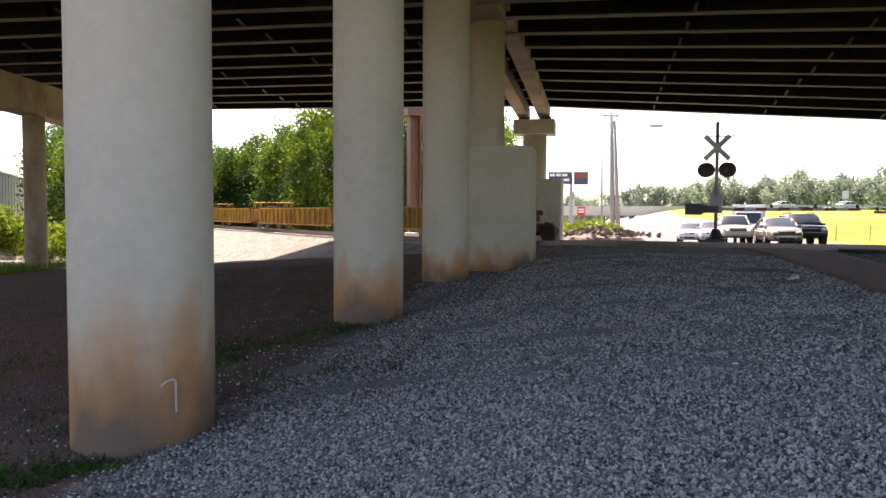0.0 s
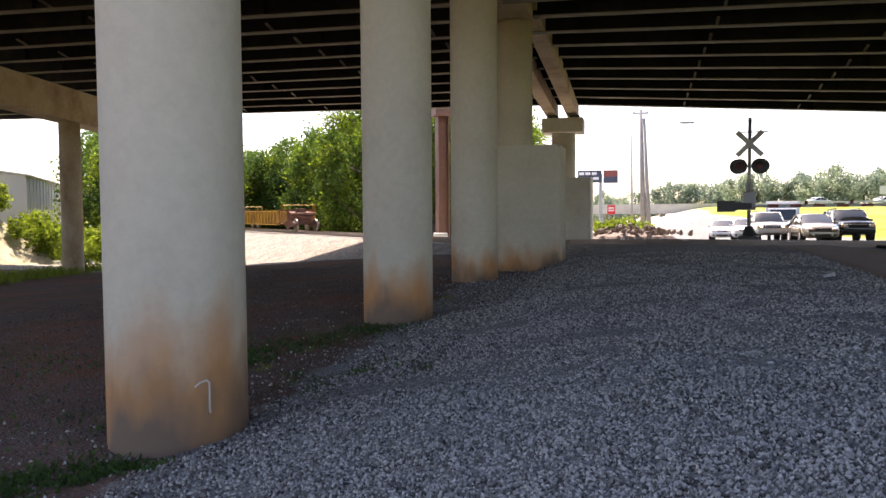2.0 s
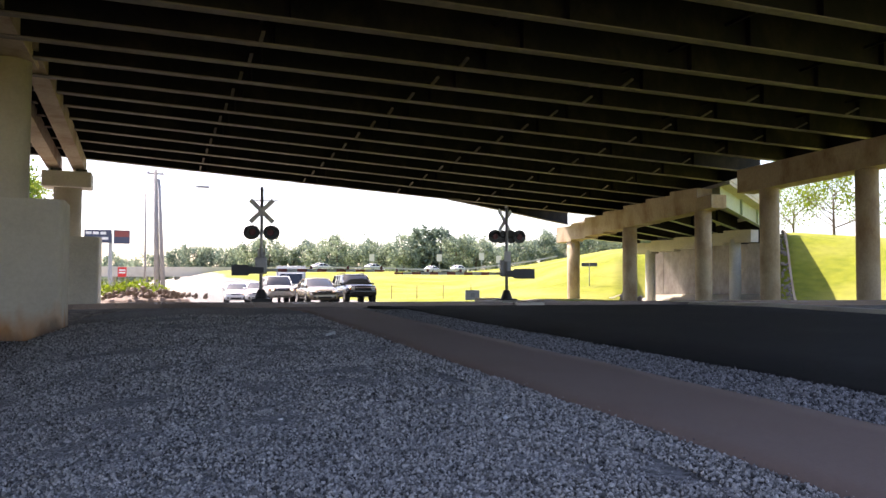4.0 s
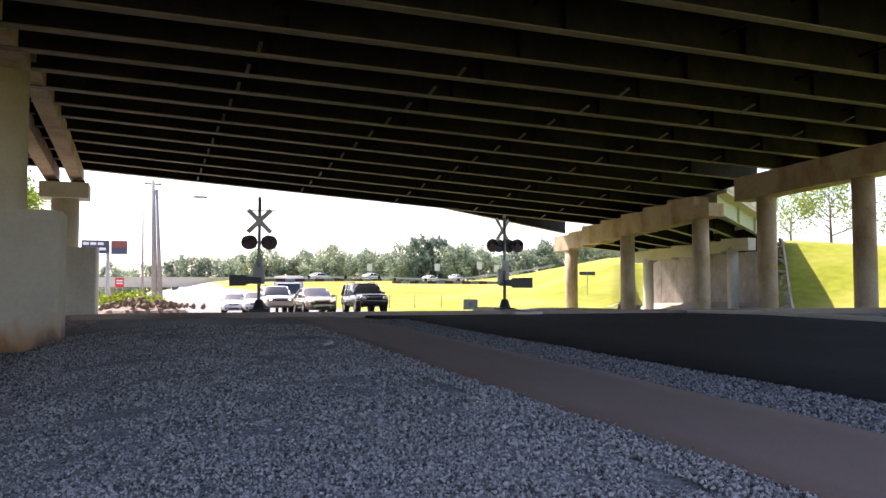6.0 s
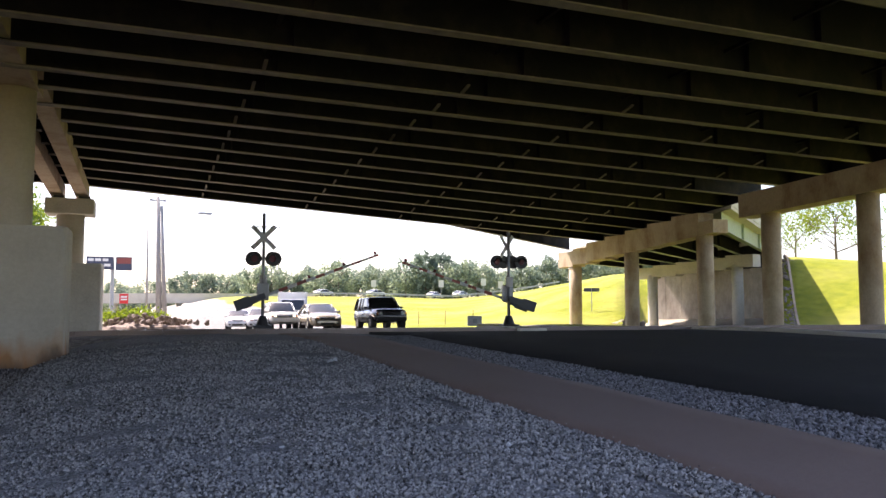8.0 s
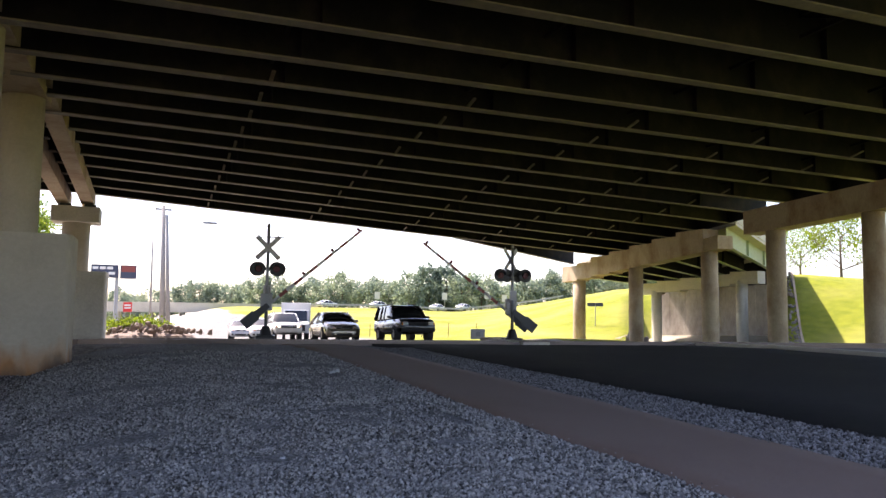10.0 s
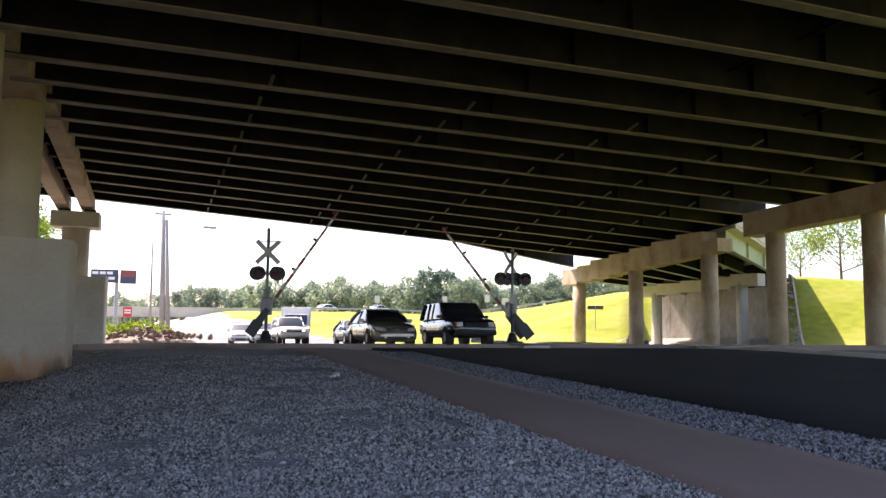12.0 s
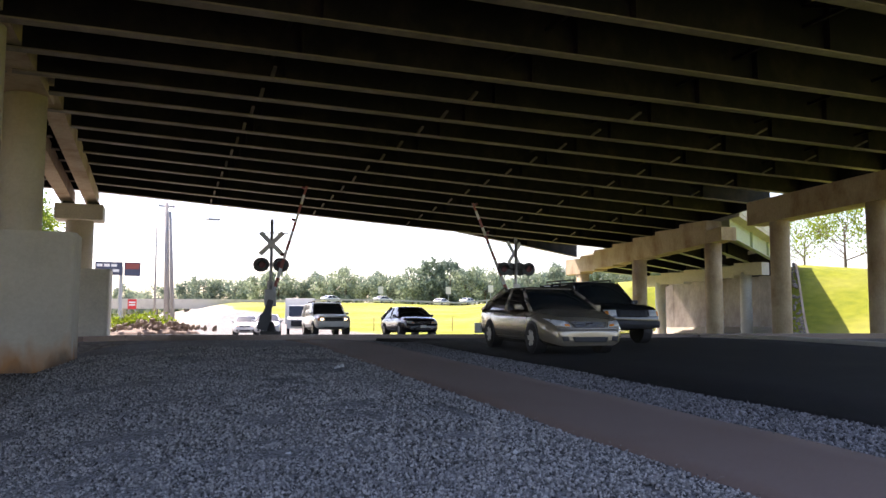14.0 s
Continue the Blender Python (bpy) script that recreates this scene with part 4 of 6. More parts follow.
near_signal, near_arm = crossing_signal(Matrix.Translation(ground_at(-19.85, 29.3, 0.66)) @ Matrix.Rotation(radians(-21), 4, "Z"), 4.6, "crossing signal with crossbuck, red lamps and a rising gate")
far_signal, far_arm = crossing_signal(Matrix.Translation(ground_at(-38.2, 30.5, 0.63)) @ Matrix.Rotation(radians(159), 4, "Z"), 4.5, "crossing signal on the median with its gate rising opposite", 38.0, 0.16)


def median():
    bm = bmesh.new()
    prism(bm, [(-0.55, -0.2), (0.55, -0.2), (0.5, 0.13), (-0.5, 0.13)], -3.0, 3.0)
    p = ground_at(-38.2, 30.5, 0.5)
    bmesh.ops.transform(bm, matrix=Matrix.Translation(p) @ Matrix.Rotation(radians(-21), 4, "Z"), verts=bm.verts[:])
    tagged(part("kerb_island", bm, CONCRETE_PALE), "low concrete median kerb at the crossing", "kerb", kind="structure")


median()


# ---- railway ----
TD = Vector((-0.534, 0.845, 0))
T0 = Vector((-2.0, 37.5, 0))
TN = Vector((TD.y, -TD.x, 0))
RAIL_Z = 0.42


def track():
    th = thing("railway_track", "rusty steel rails on timber sleepers and grey ballast", "railway track", kind="structure")
    pts = [T0 + TD * s for s in range(150, -12, -6)]
    p = pts[-1].copy()
    h = math.atan2(-TD.y, -TD.x)
    for i in range(26):
        if h < radians(-24):
            h += radians(4.5)
        p = p + Vector((math.cos(h), math.sin(h), 0)) * 1.5
        pts.append(p.copy())
    zs = []
    for q in pts:
        zs.append(RAIL_Z + 0.2 * ease((q.x - 1) / 5))
    bm = bmesh.new()
    rings = []
    for i, (q, z) in enumerate(zip(pts, zs)):
        d = (pts[min(i + 1, len(pts) - 1)] - pts[max(i - 1, 0)]).normalized()
        sd_ = Vector((d.y, -d.x, 0))
        rings.append([bm.verts.new(q + sd_ * w + Vector((0, 0, z + k))) for w, k in ((-9.0, -2.6), (-1.8, -0.20), (1.8, -0.20), (7.0, -2.2))])
    for ra, rb in zip(rings, rings[1:]):
        for k in range(3):
            bm.faces.new((ra[k], ra[k + 1], rb[k + 1], rb[k]))
    part("ballast", bm, BALLAST, th)
    for off in (-0.7175, 0.7175):
        bm = bmesh.new()
        for i in range(len(pts) - 1):
            d = (pts[i + 1] - pts[i]).normalized()
            sd_ = Vector((d.y, -d.x, 0)) * off
            a_, b_ = pts[i] + sd_ + Vector((0, 0, zs[i])), pts[i + 1] + sd_ + Vector((0, 0, zs[i + 1]))
            beam(bm, a_, b_, 0.072, 0.04)
            beam(bm, a_ - Vector((0, 0, 0.04)), b_ - Vector((0, 0, 0.04)), 0.02, 0.1)
            beam(bm, a_ - Vector((0, 0, 0.14)), b_ - Vector((0, 0, 0.14)), 0.14, 0.02)
        part("rail", bm, RAIL, th)
    tie = bmesh.new()
    box(tie, (-1.3, -0.11, -0.16), (1.3, 0.11, 0.0), 0.015)
    first = part("sleeper", tie, WOOD, th)
    rot = Matrix.Rotation(-math.atan2(TD.x, TD.y), 4, "Z")
    k = 0
    for s in range(-14, 120):
        q = T0 + TD * (s * 0.55)
        ob = first if k == 0 else new("sleeper", first.data)
        ob.parent = th
        ob.matrix_basis = Matrix.Translation((q.x, q.y, RAIL_Z - 0.16)) @ rot
        k += 1


track()


def well_car():
    """One unit of an articulated container well car, empty, x along the track; 14 m between trucks."""
    th = thing("well_car", "empty yellow container well car with ribbed sides", "freight wagon", "train of well cars")
    for sg in (-1, 1):
        bm = bmesh.new()
        prism(bm, [(-5.6, 0.45), (5.6, 0.45), (6.1, 0.75), (6.1, 1.42), (-6.1, 1.42), (-6.1, 0.75)], sg * 1.32, sg * 1.40)
        side = part("side_sill", bm, YELLOW_SHADED, th, "faded yellow side sill")
        for z in (0.42, 1.38):
            bm = bmesh.new()
            box(bm, (-5.9, sg * 1.36 - 0.1, z), (5.9, sg * 1.36 + 0.1, z + 0.09))
            part("flange", bm, YELLOW, side)
        for k in range(15):
            bm = bmesh.new()
            x = -5.3 + 10.6 * k / 14
            box(bm, (x - 0.045, sg * 1.40 - 0.01, 0.5), (x + 0.045, sg * 1.40 + sg * 0.01 + 0.09 * sg, 1.38)) if sg > 0 else box(bm, (x - 0.045, -1.49, 0.5), (x + 0.045, -1.39, 1.38))
            part("rib", bm, YELLOW, side)
    for x in (-5, -2, 2, 5):
        bm = bmesh.new()
        box(bm, (x - 0.15, -1.3, 0.42), (x + 0.15, 1.3, 0.52))
        part("cross_tie", bm, RUST, th)
    for sg in (-1, 1):
        bm = bmesh.new()
        prism(bm, [(sg * 6.1, 0.75), (sg * 6.1, 1.40), (sg * 6.5, 1.40), (sg * 7.3, 1.05), (sg * 7.3, 0.85)], -0.75, 0.75)
        box(bm, (min(sg * 5.9, sg * 6.3), -1.3, 1.4), (max(sg * 5.9, sg * 6.3), 1.3, 1.55))
        part("end_platform", bm, RUST, th)
        bm = bmesh.new()
        tube(bm, (sg * 7.2, -0.9, 1.2), (sg * 7.2, 0.9, 1.2), 0.11, seg=10)
        box(bm, (min(sg * 6.6, sg * 7.0), -0.35, 1.2), (max(sg * 6.6, sg * 7.0), 0.35, 1.6), 0.03)
        part("brake_gear", bm, RUST, th)
        bm = bmesh.new()
        for y in (-1.15, 1.15):
            tube(bm, (sg * 6.6, y, 1.3), (sg * 6.6, y, 1.85), 0.025, seg=6)
            tube(bm, (sg * 6.2, y, 1.5), (sg * 6.2, y, 1.85), 0.025, seg=6)
            tube(bm, (sg * 6.2, y, 1.85), (sg * 6.6, y, 1.85), 0.025, seg=6)
        tube(bm, (sg * 6.6, -1.15, 1.85), (sg * 6.6, 1.15, 1.85), 0.025, seg=6)
        part("railing", bm, YELLOW, th, "yellow handrails")
        bm = bmesh.new()
        for y in (-0.85, 0.85):
            prism(bm, [(sg * 7 - 1.25, 0.42), (sg * 7 - 1.25, 0.58), (sg * 7 - 0.4, 0.72), (sg * 7 + 0.4, 0.72), (sg * 7 + 1.25, 0.58), (sg * 7 + 1.25, 0.42), (sg * 7 + 0.5, 0.3), (sg * 7 - 0.5, 0.3)], y - 0.06, y + 0.06)
        box(bm, (sg * 7 - 0.25, -0.9, 0.45), (sg * 7 + 0.25, 0.9, 0.8))
        truck = part("truck", bm, RUST, th, "dark rusty wheel truck")
        for x in (-0.85, 0.85):
            for y in (-0.72, 0.72):
                bm = bmesh.new()
                tube(bm, (sg * 7 + x, y - 0.06, 0.43), (sg * 7 + x, y + 0.06, 0.43), 0.43, seg=20)
                part("train_wheel", bm, RAIL, truck)
    return th


TRAIN = [well_car()]
TRAIN += [copy_thing(TRAIN[0], Matrix()) for _ in range(4)]


# ---- trees ----
def tree(name, height, spread, leaves, size, seed, mats, label, trunk_share=0.3, thin=False, group="trees", category="tree", cluster=26, lump=0.13):
    """Trunk and limbs, and a crown of many small leaves gathered in uneven clumps."""
    rnd = random.Random(seed)
    th = thing(name, label, category, group)
    bm = bmesh.new()
    base_r = height * 0.022 + 0.03
    top = Vector((rnd.uniform(-0.3, 0.3), rnd.uniform(-0.3, 0.3), height * 0.72))
    tube(bm, (0, 0, -0.3), top * 0.5, base_r, base_r * 0.7, 8)
    tube(bm, top * 0.5, top, base_r * 0.7, base_r * 0.2, 7)
    tips = []
    n = 13 if thin else 9
    for i in range(n):
        t = trunk_share + (0.9 - trunk_share) * rnd.random()
        a = 2 * math.pi * (i * 0.382 + rnd.random() * 0.1)
        st_ = top * t / 0.9
        ln = spread * (1.1 - 0.5 * t) * rnd.uniform(0.6, 1.0)
        e = st_ + Vector((math.cos(a) * ln, math.sin(a) * ln, ln * rnd.uniform(0.3, 0.9)))
        tube(bm, st_, e, base_r * 0.35, base_r * 0.08, 5)
        tips.append(e)
        if thin:
            for _ in range(4):
                e2 = e + Vector((rnd.uniform(-1, 1), rnd.uniform(-1, 1), rnd.uniform(0, 1))) * spread * 0.35
                tube(bm, st_ + (e - st_) * rnd.uniform(0.4, 0.9), e2, base_r * 0.12, base_r * 0.03, 4)
                tips.append(e2)
    part("trunk", bm, BARK, th)
    # clump centres in an egg-shaped, lumpy crown
    r = np.random.RandomState(seed)
    cz = height * (0.5 + trunk_share * 0.5)
    nc = max(10, leaves // cluster)
    d = r.normal(size=(nc, 3))
    d /= np.linalg.norm(d, axis=1)[:, None]
    rad = r.uniform(0.45, 1.0, (nc, 1)) ** 0.6
    cen = d * rad * np.array([spread, spread, (height - cz) * 1.0]) * (0.86 + 0.28 * r.rand(nc, 1)) + np.array([0, 0, cz])
    low = cen[:, 2] < cz
    cen[low, 2] = cz + (cen[low, 2] - cz) * (cz - height * trunk_share) / max(height - cz, 0.1)
    if thin:
        cen = np.array([list(tips[i % len(tips)]) for i in range(nc)]) + r.normal(size=(nc, 3)) * spread * 0.16
    idx = r.randint(0, nc, leaves)
    pos = cen[idx] + r.normal(size=(leaves, 3)) * spread * (lump if not thin else 0.09)
    ax = r.normal(size=(leaves, 3))
    ax /= np.linalg.norm(ax, axis=1)[:, None]
    bx = np.cross(ax, r.normal(size=(leaves, 3)))
    bx /= np.linalg.norm(bx, axis=1)[:, None]
    s1 = size * r.uniform(0.6, 1.3, (leaves, 1))
    s2 = s1 * r.uniform(0.55, 0.9, (leaves, 1))
    bend = np.cross(ax, bx) * s1 * 0.25
    quad = np.stack([pos - ax * s1, pos + bx * s2 + bend, pos + ax * s1, pos - bx * s2 + bend], 1).reshape(-1, 3)
    me = bpy.data.meshes.new("crown")
    me.from_pydata(quad.tolist(), [], np.arange(leaves * 4).reshape(-1, 4).tolist())
    for m in mats:
        me.materials.append(m)
    pick = r.rand(nc)[idx]
    me.polygons.foreach_set("material_index", np.minimum((pick * len(mats)).astype(int), len(mats) - 1).astype(np.int32))
    ob = new("crown", me)
    ob.parent = th
    return th


def plant(th, az, d, turn=0.0, scale=1.0, sink=0.0):
    p = at_bearing(az, d)
    return Matrix.LocRotScale((p.x, p.y, ground_z(p.x, p.y) - sink), Euler((0, 0, turn)), None)


def put_trees():
    rnd = random.Random(5)
    big = [tree("tree", 15.5, 5.2, 20000, 0.14, 11, LEAF[:2] + LEAF[1:2], "tall leafy tree in full summer green behind the tracks", 0.12, group="trees behind the tracks", cluster=230, lump=0.12),
           tree("tree", 12.5, 4.6, 16000, 0.14, 12, LEAF, "broad leafy tree in deep green beside the railway", 0.10, group="trees behind the tracks", cluster=230, lump=0.12),
           tree("tree", 15.0, 5.0, 19000, 0.14, 13, LEAF[:2], "tall bright green tree beside the railway", 0.12, group="trees behind the tracks", cluster=230, lump=0.12)]
    spots = [(3.0, 66, 2), (7.5, 68, 0), (10.5, 74, 1), (13.9, 86, 1), (17.5, 84, 1), (5.2, 78, 1), (20.0, 88, 1), (-0.5, 70, 0), (23.5, 74, 1), (26.0, 80, 1), (1.5, 92, 0), (6.3, 95, 2), (9.2, 93, 0), (11.6, 97, 2), (15.6, 98, 1), (18.8, 104, 1), (22.0, 100, 0), (-2.5, 90, 2), (25.0, 100, 0), (11.8, 88, 1), (8.4, 84, 1), (16.0, 90, 1)]
    used = set()
    for az, d, k in spots:
        m = plant(None, az, d, rnd.random() * 6)
        if k in used:
            copy_thing(big[k], m)
        else:
            big[k].matrix_basis = m
            used.add(k)
    far = [tree("tree", 9.0, 4.6, 2600, 0.30, 31 + i, [LEAF_FAR[i % 2], LEAF_FAR[(i + 1) % 2]], "greyish-green tree in the distant tree line, haze in its leaf colour", 0.08, group="distant tree line", cluster=60, lump=0.14) for i in range(4)]
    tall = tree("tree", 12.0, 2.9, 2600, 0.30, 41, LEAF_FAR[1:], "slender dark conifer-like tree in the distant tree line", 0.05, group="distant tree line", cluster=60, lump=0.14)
    k = 0
    az = -9.0
    first = set()
    while az > -50:
        kind = far[k % 4]
        d = 205 + rnd.uniform(-18, 25) + 40 * (1 - ease((-az - 12) / 16))
        m = plant(None, az, d, rnd.random() * 6, sink=rnd.uniform(0.0, 2.0))
        if kind in first:
            copy_thing(kind, m)
        else:
            kind.matrix_basis = m
            first.add(kind)
        az -= rnd.uniform(0.8, 1.3)
        k += 1
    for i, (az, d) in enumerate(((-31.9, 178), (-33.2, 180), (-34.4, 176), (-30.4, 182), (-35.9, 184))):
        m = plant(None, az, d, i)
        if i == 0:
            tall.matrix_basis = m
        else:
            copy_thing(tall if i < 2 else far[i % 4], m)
    bank = tree("tree", 6.6, 4.8, 3600, 0.12, 51, [LEAF[0]], "sparse spreading tree standing on top of the grass bank", 0.2, thin=True, group="trees on the bank")
    bank.matrix_basis = plant(None, -60.8, 92)
    copy_thing(bank, plant(None, -58.3, 122, 2.0))
    copy_thing(bank, plant(None, -66.5, 90, 4.0))
    bush = tree("shrub", 2.6, 1.3, 1500, 0.11, 61, LEAF[:1], "bright yellow-green roadside shrub", 0.05, group="shrubs by the abutment", category="shrub")
    spots = [(28.6, 66, 0), (29.6, 68, 1), (26.9, 60, 2), (25.8, 62, 3), (24.6, 56, 4), (31.0, 72, 1.5), (33.0, 74, 2), (36.0, 76, 0.3), (22.5, 60, 2), (26.2, 52, 5), (27.4, 70, 1), (30.2, 76, 3), (37.4, 74, 2)]
    for x, y, z, r_ in ((-36.6, 52.6, 3.8, 0), (-37.6, 51.0, 4.4, 2), (-33.6, 51.6, 1.6, 1), (-39.8, 52.0, 5.6, 4), (-30.6, 51.2, -0.8, 3), (-29.3, 51.6, -1.6, 5), (-31.4, 54.0, -0.6, 2.5), (-30.0, 55.0, -1.6, 0.7)):
        copy_thing(bush, Matrix.LocRotScale((x, y, z), Euler((0, 0, r_)), None))
    for i, (az, d, r_) in enumerate(spots):
        m = plant(None, az, d, r_)
        if i == 0:
            bush.matrix_basis = m
        else:
            copy_thing(bush, m)


put_trees()


# ---- the far bridge span behind the right pier ----
def span_beyond():
    th = thing("approach_span", "pale green steel girders of the next bridge span", "bridge", kind="structure")
    a0, a1 = Vector((42.0, 31.0, 6.25)), Vector((46.0, 49.0, 5.0))
    b0, b1 = Vector((54.9, 36.9, 5.70)), Vector((55.2, 50.0, 4.65))
    n = 7
    for k in range(n):
        p, q = a0.lerp(a1, k / (n - 1)), b0.lerp(b1, k / (n - 1))
        # Inner webs near-black: shade behind the outer girder is put into their material.
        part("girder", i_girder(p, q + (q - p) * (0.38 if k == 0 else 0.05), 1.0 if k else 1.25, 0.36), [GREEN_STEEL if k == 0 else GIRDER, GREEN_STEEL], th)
    up = Vector((0, 0, 1))
    b2 = b0 + (b0 - a0) * 0.38
    bm = bmesh.new()
    vs = [bm.verts.new(v) for v in (a0 - BD * 0.9 + up * 1.28, a1 + up * 1.03, b1 + (b1 - a1) * 0.5 + up * 1.03, b2 - BD * 0.9 + up * 1.28)]
    hi = [bm.verts.new(v.co + up * 0.25) for v in vs]
    bm.faces.new(vs)
    bm.faces.new(hi)
    for i in range(4):
        bm.faces.new((vs[i], vs[(i + 1) % 4], hi[(i + 1) % 4], hi[i]))
    part("deck", bm, CONCRETE_PALE, th)
    bm = bmesh.new()
    beam(bm, a0 - BD * 0.8 + up * 2.25, b2 - BD * 0.8 + up * 2.25, 0.25, 0.75)
    part("parapet", bm, CONCRETE_PALE, th)
    th = thing("pier", "pale concrete cap beam on two round columns before an abutment wall", "bridge pier", "bridge piers", kind="structure")
    bm = bmesh.new()
    c0, c1 = Vector((54.2, 49.6, 4.55)), Vector((54.8, 37.2, 5.48))
    for k in range(5):
        p, q = c0.lerp(c1, k / 5), c0.lerp(c1, (k + 1) / 5)
        z = p.z + 0.12
        beam(bm, (p.x, p.y, z), (q.x, q.y, z), 1.1, 1.0)
    part("cap", bm, CONCRETE_PALE, th)
    for x, y, z in ((54.15, 47.5, 4.0), (54.6, 38.9, 4.7)):
        pier_column(th, Vector((x, y, 0)), z, 0.46, CONCRETE_PALE)
    th = thing("abutment_wall", "weathered grey concrete abutment wall with vertical joints", "retaining wall", kind="structure")
    w0, w1 = Vector((57.5, 50.5, 0)), Vector((58.6, 38.4, 0))
    d = (w1 - w0) / 7
    for k in range(7):
        bm = bmesh.new()
        p, q = w0 + d * k, w0 + d * (k + 0.985)
        beam(bm, (p.x, p.y, 4.2 + 0.05 * k), (q.x, q.y, 4.2 + 0.05 * k), 0.5, 5.5)
        part("panel", bm, CONCRETE_WALL, th)
    # Near-black strip along the wall top: its shadow band, built as a dark part.
    bm = bmesh.new()
    beam(bm, (w0.x + 0.6, w0.y, 6.3), (w1.x + 0.6, w1.y, 6.6), 0.4, 2.6)
    part("shade_band_wall", bm, GIRDER, th)
    # a strip of loose stone and a kerb up the side of the bank
    bm = bmesh.new()
    p, q = at_bearing(-58.5, 53.5), at_bearing(-57.7, 72)
    n = 26
    for k in range(n):
        a, b = p.lerp(q, k / n), p.lerp(q, (k + 1) / n)
        beam(bm, (a.x, a.y, ground_z(a.x, a.y) + 0.16), (b.x, b.y, ground_z(b.x, b.y) + 0.16), 0.14, 0.5)
    tagged(part("kerb", bm, CONCRETE_WARM), "pale concrete kerb running up the grass bank", "kerb", kind="structure")


def riprap():
    """Loose stone on the slope beside the abutment, and the rubble at the foot of a column."""
    rnd = random.Random(14)
    base = bmesh.new()
    bmesh.ops.create_icosphere(base, subdivisions=1, radius=1)
    for v in base.verts:
        v.co *= rnd.uniform(0.7, 1.2)
    th = thing("riprap", "grey loose stones lining the side of the bank", "rocks")
    first = part("stone", base, ROCKS_PALE, th)
    for k in range(230):
        d = rnd.uniform(54, 71)
        p = at_bearing(-(57.75 + 0.55 * (71 - d) / 17 - rnd.random() * 1.25), d)
        sz = rnd.uniform(0.10, 0.23)
        ob = first if k == 0 else new("stone", first.data)
        ob.parent = th
        ob.matrix_basis = Matrix.LocRotScale((p.x, p.y, ground_z(p.x, p.y) + sz * 0.25), Euler((rnd.random() * 6, rnd.random() * 6, rnd.random() * 6)), (sz, sz * 0.8, sz * 0.6))
    th = thing("rubble", "broken brown rocks in the grass beside a bridge column", "rocks")
    first = new("rock", first.data)
    first.parent = th
    for k in range(34):
        p = at_bearing(-46.6 - 1.5 * rnd.random(), 60 + 3 * rnd.random())
        sz = rnd.uniform(0.15, 0.4)
        ob = first if k == 0 else new("rock", first.data)
        ob.parent = th
        ob.matrix_basis = Matrix.LocRotScale((p.x, p.y, ground_z(p.x, p.y) + 0.1 + 0.6 * rnd.random() ** 2), Euler((rnd.random() * 6, rnd.random() * 6, rnd.random() * 6)), (sz, sz * 0.8, sz * 0.6))
    bm = bmesh.new()
    q = [Vector((49.0, 47.8, 0)), Vector((57.2, 50.2, 0)), Vector((58.3, 38.4, 0)), Vector((50.0, 34.5, 0))]
    vs = []
    n = 8
    for i in range(n + 1):
        row = []
        for j in range(n + 1):
            p = q[0].lerp(q[1], i / n).lerp(q[3].lerp(q[2], i / n), j / n)
            row.append(bm.verts.new((p.x, p.y, ground_z(p.x, p.y) + 0.06 + 1.1 * (i / n) ** 2)))
        vs.append(row)
    for i in range(n):
        for j in range(n):
            bm.faces.new((vs[i][j], vs[i + 1][j], vs[i + 1][j + 1], vs[i][j + 1]))
    bmesh.ops.solidify(bm, geom=bm.faces[:], thickness=0.12)
    tagged(part("apron", bm, CONCRETE_PALE), "pale concrete paving before the abutment wall", "paving", kind="structure")


ROCKS_PALE = material("grey_broken_rock", (0.26, 0.22, 0.19), 0.9, grain=0.3, scale=6, bump=0.4)
CONCRETE_WALL = material("grey_wall_concrete", (0.48, 0.43, 0.37), 0.9, grain=0.25, scale=3, dirt=(0.20, 0.16, 0.13), dirt_scale=0.5, dirt_amount=0.8, stretch=(1, 1, 0.5))
span_beyond()
riprap()


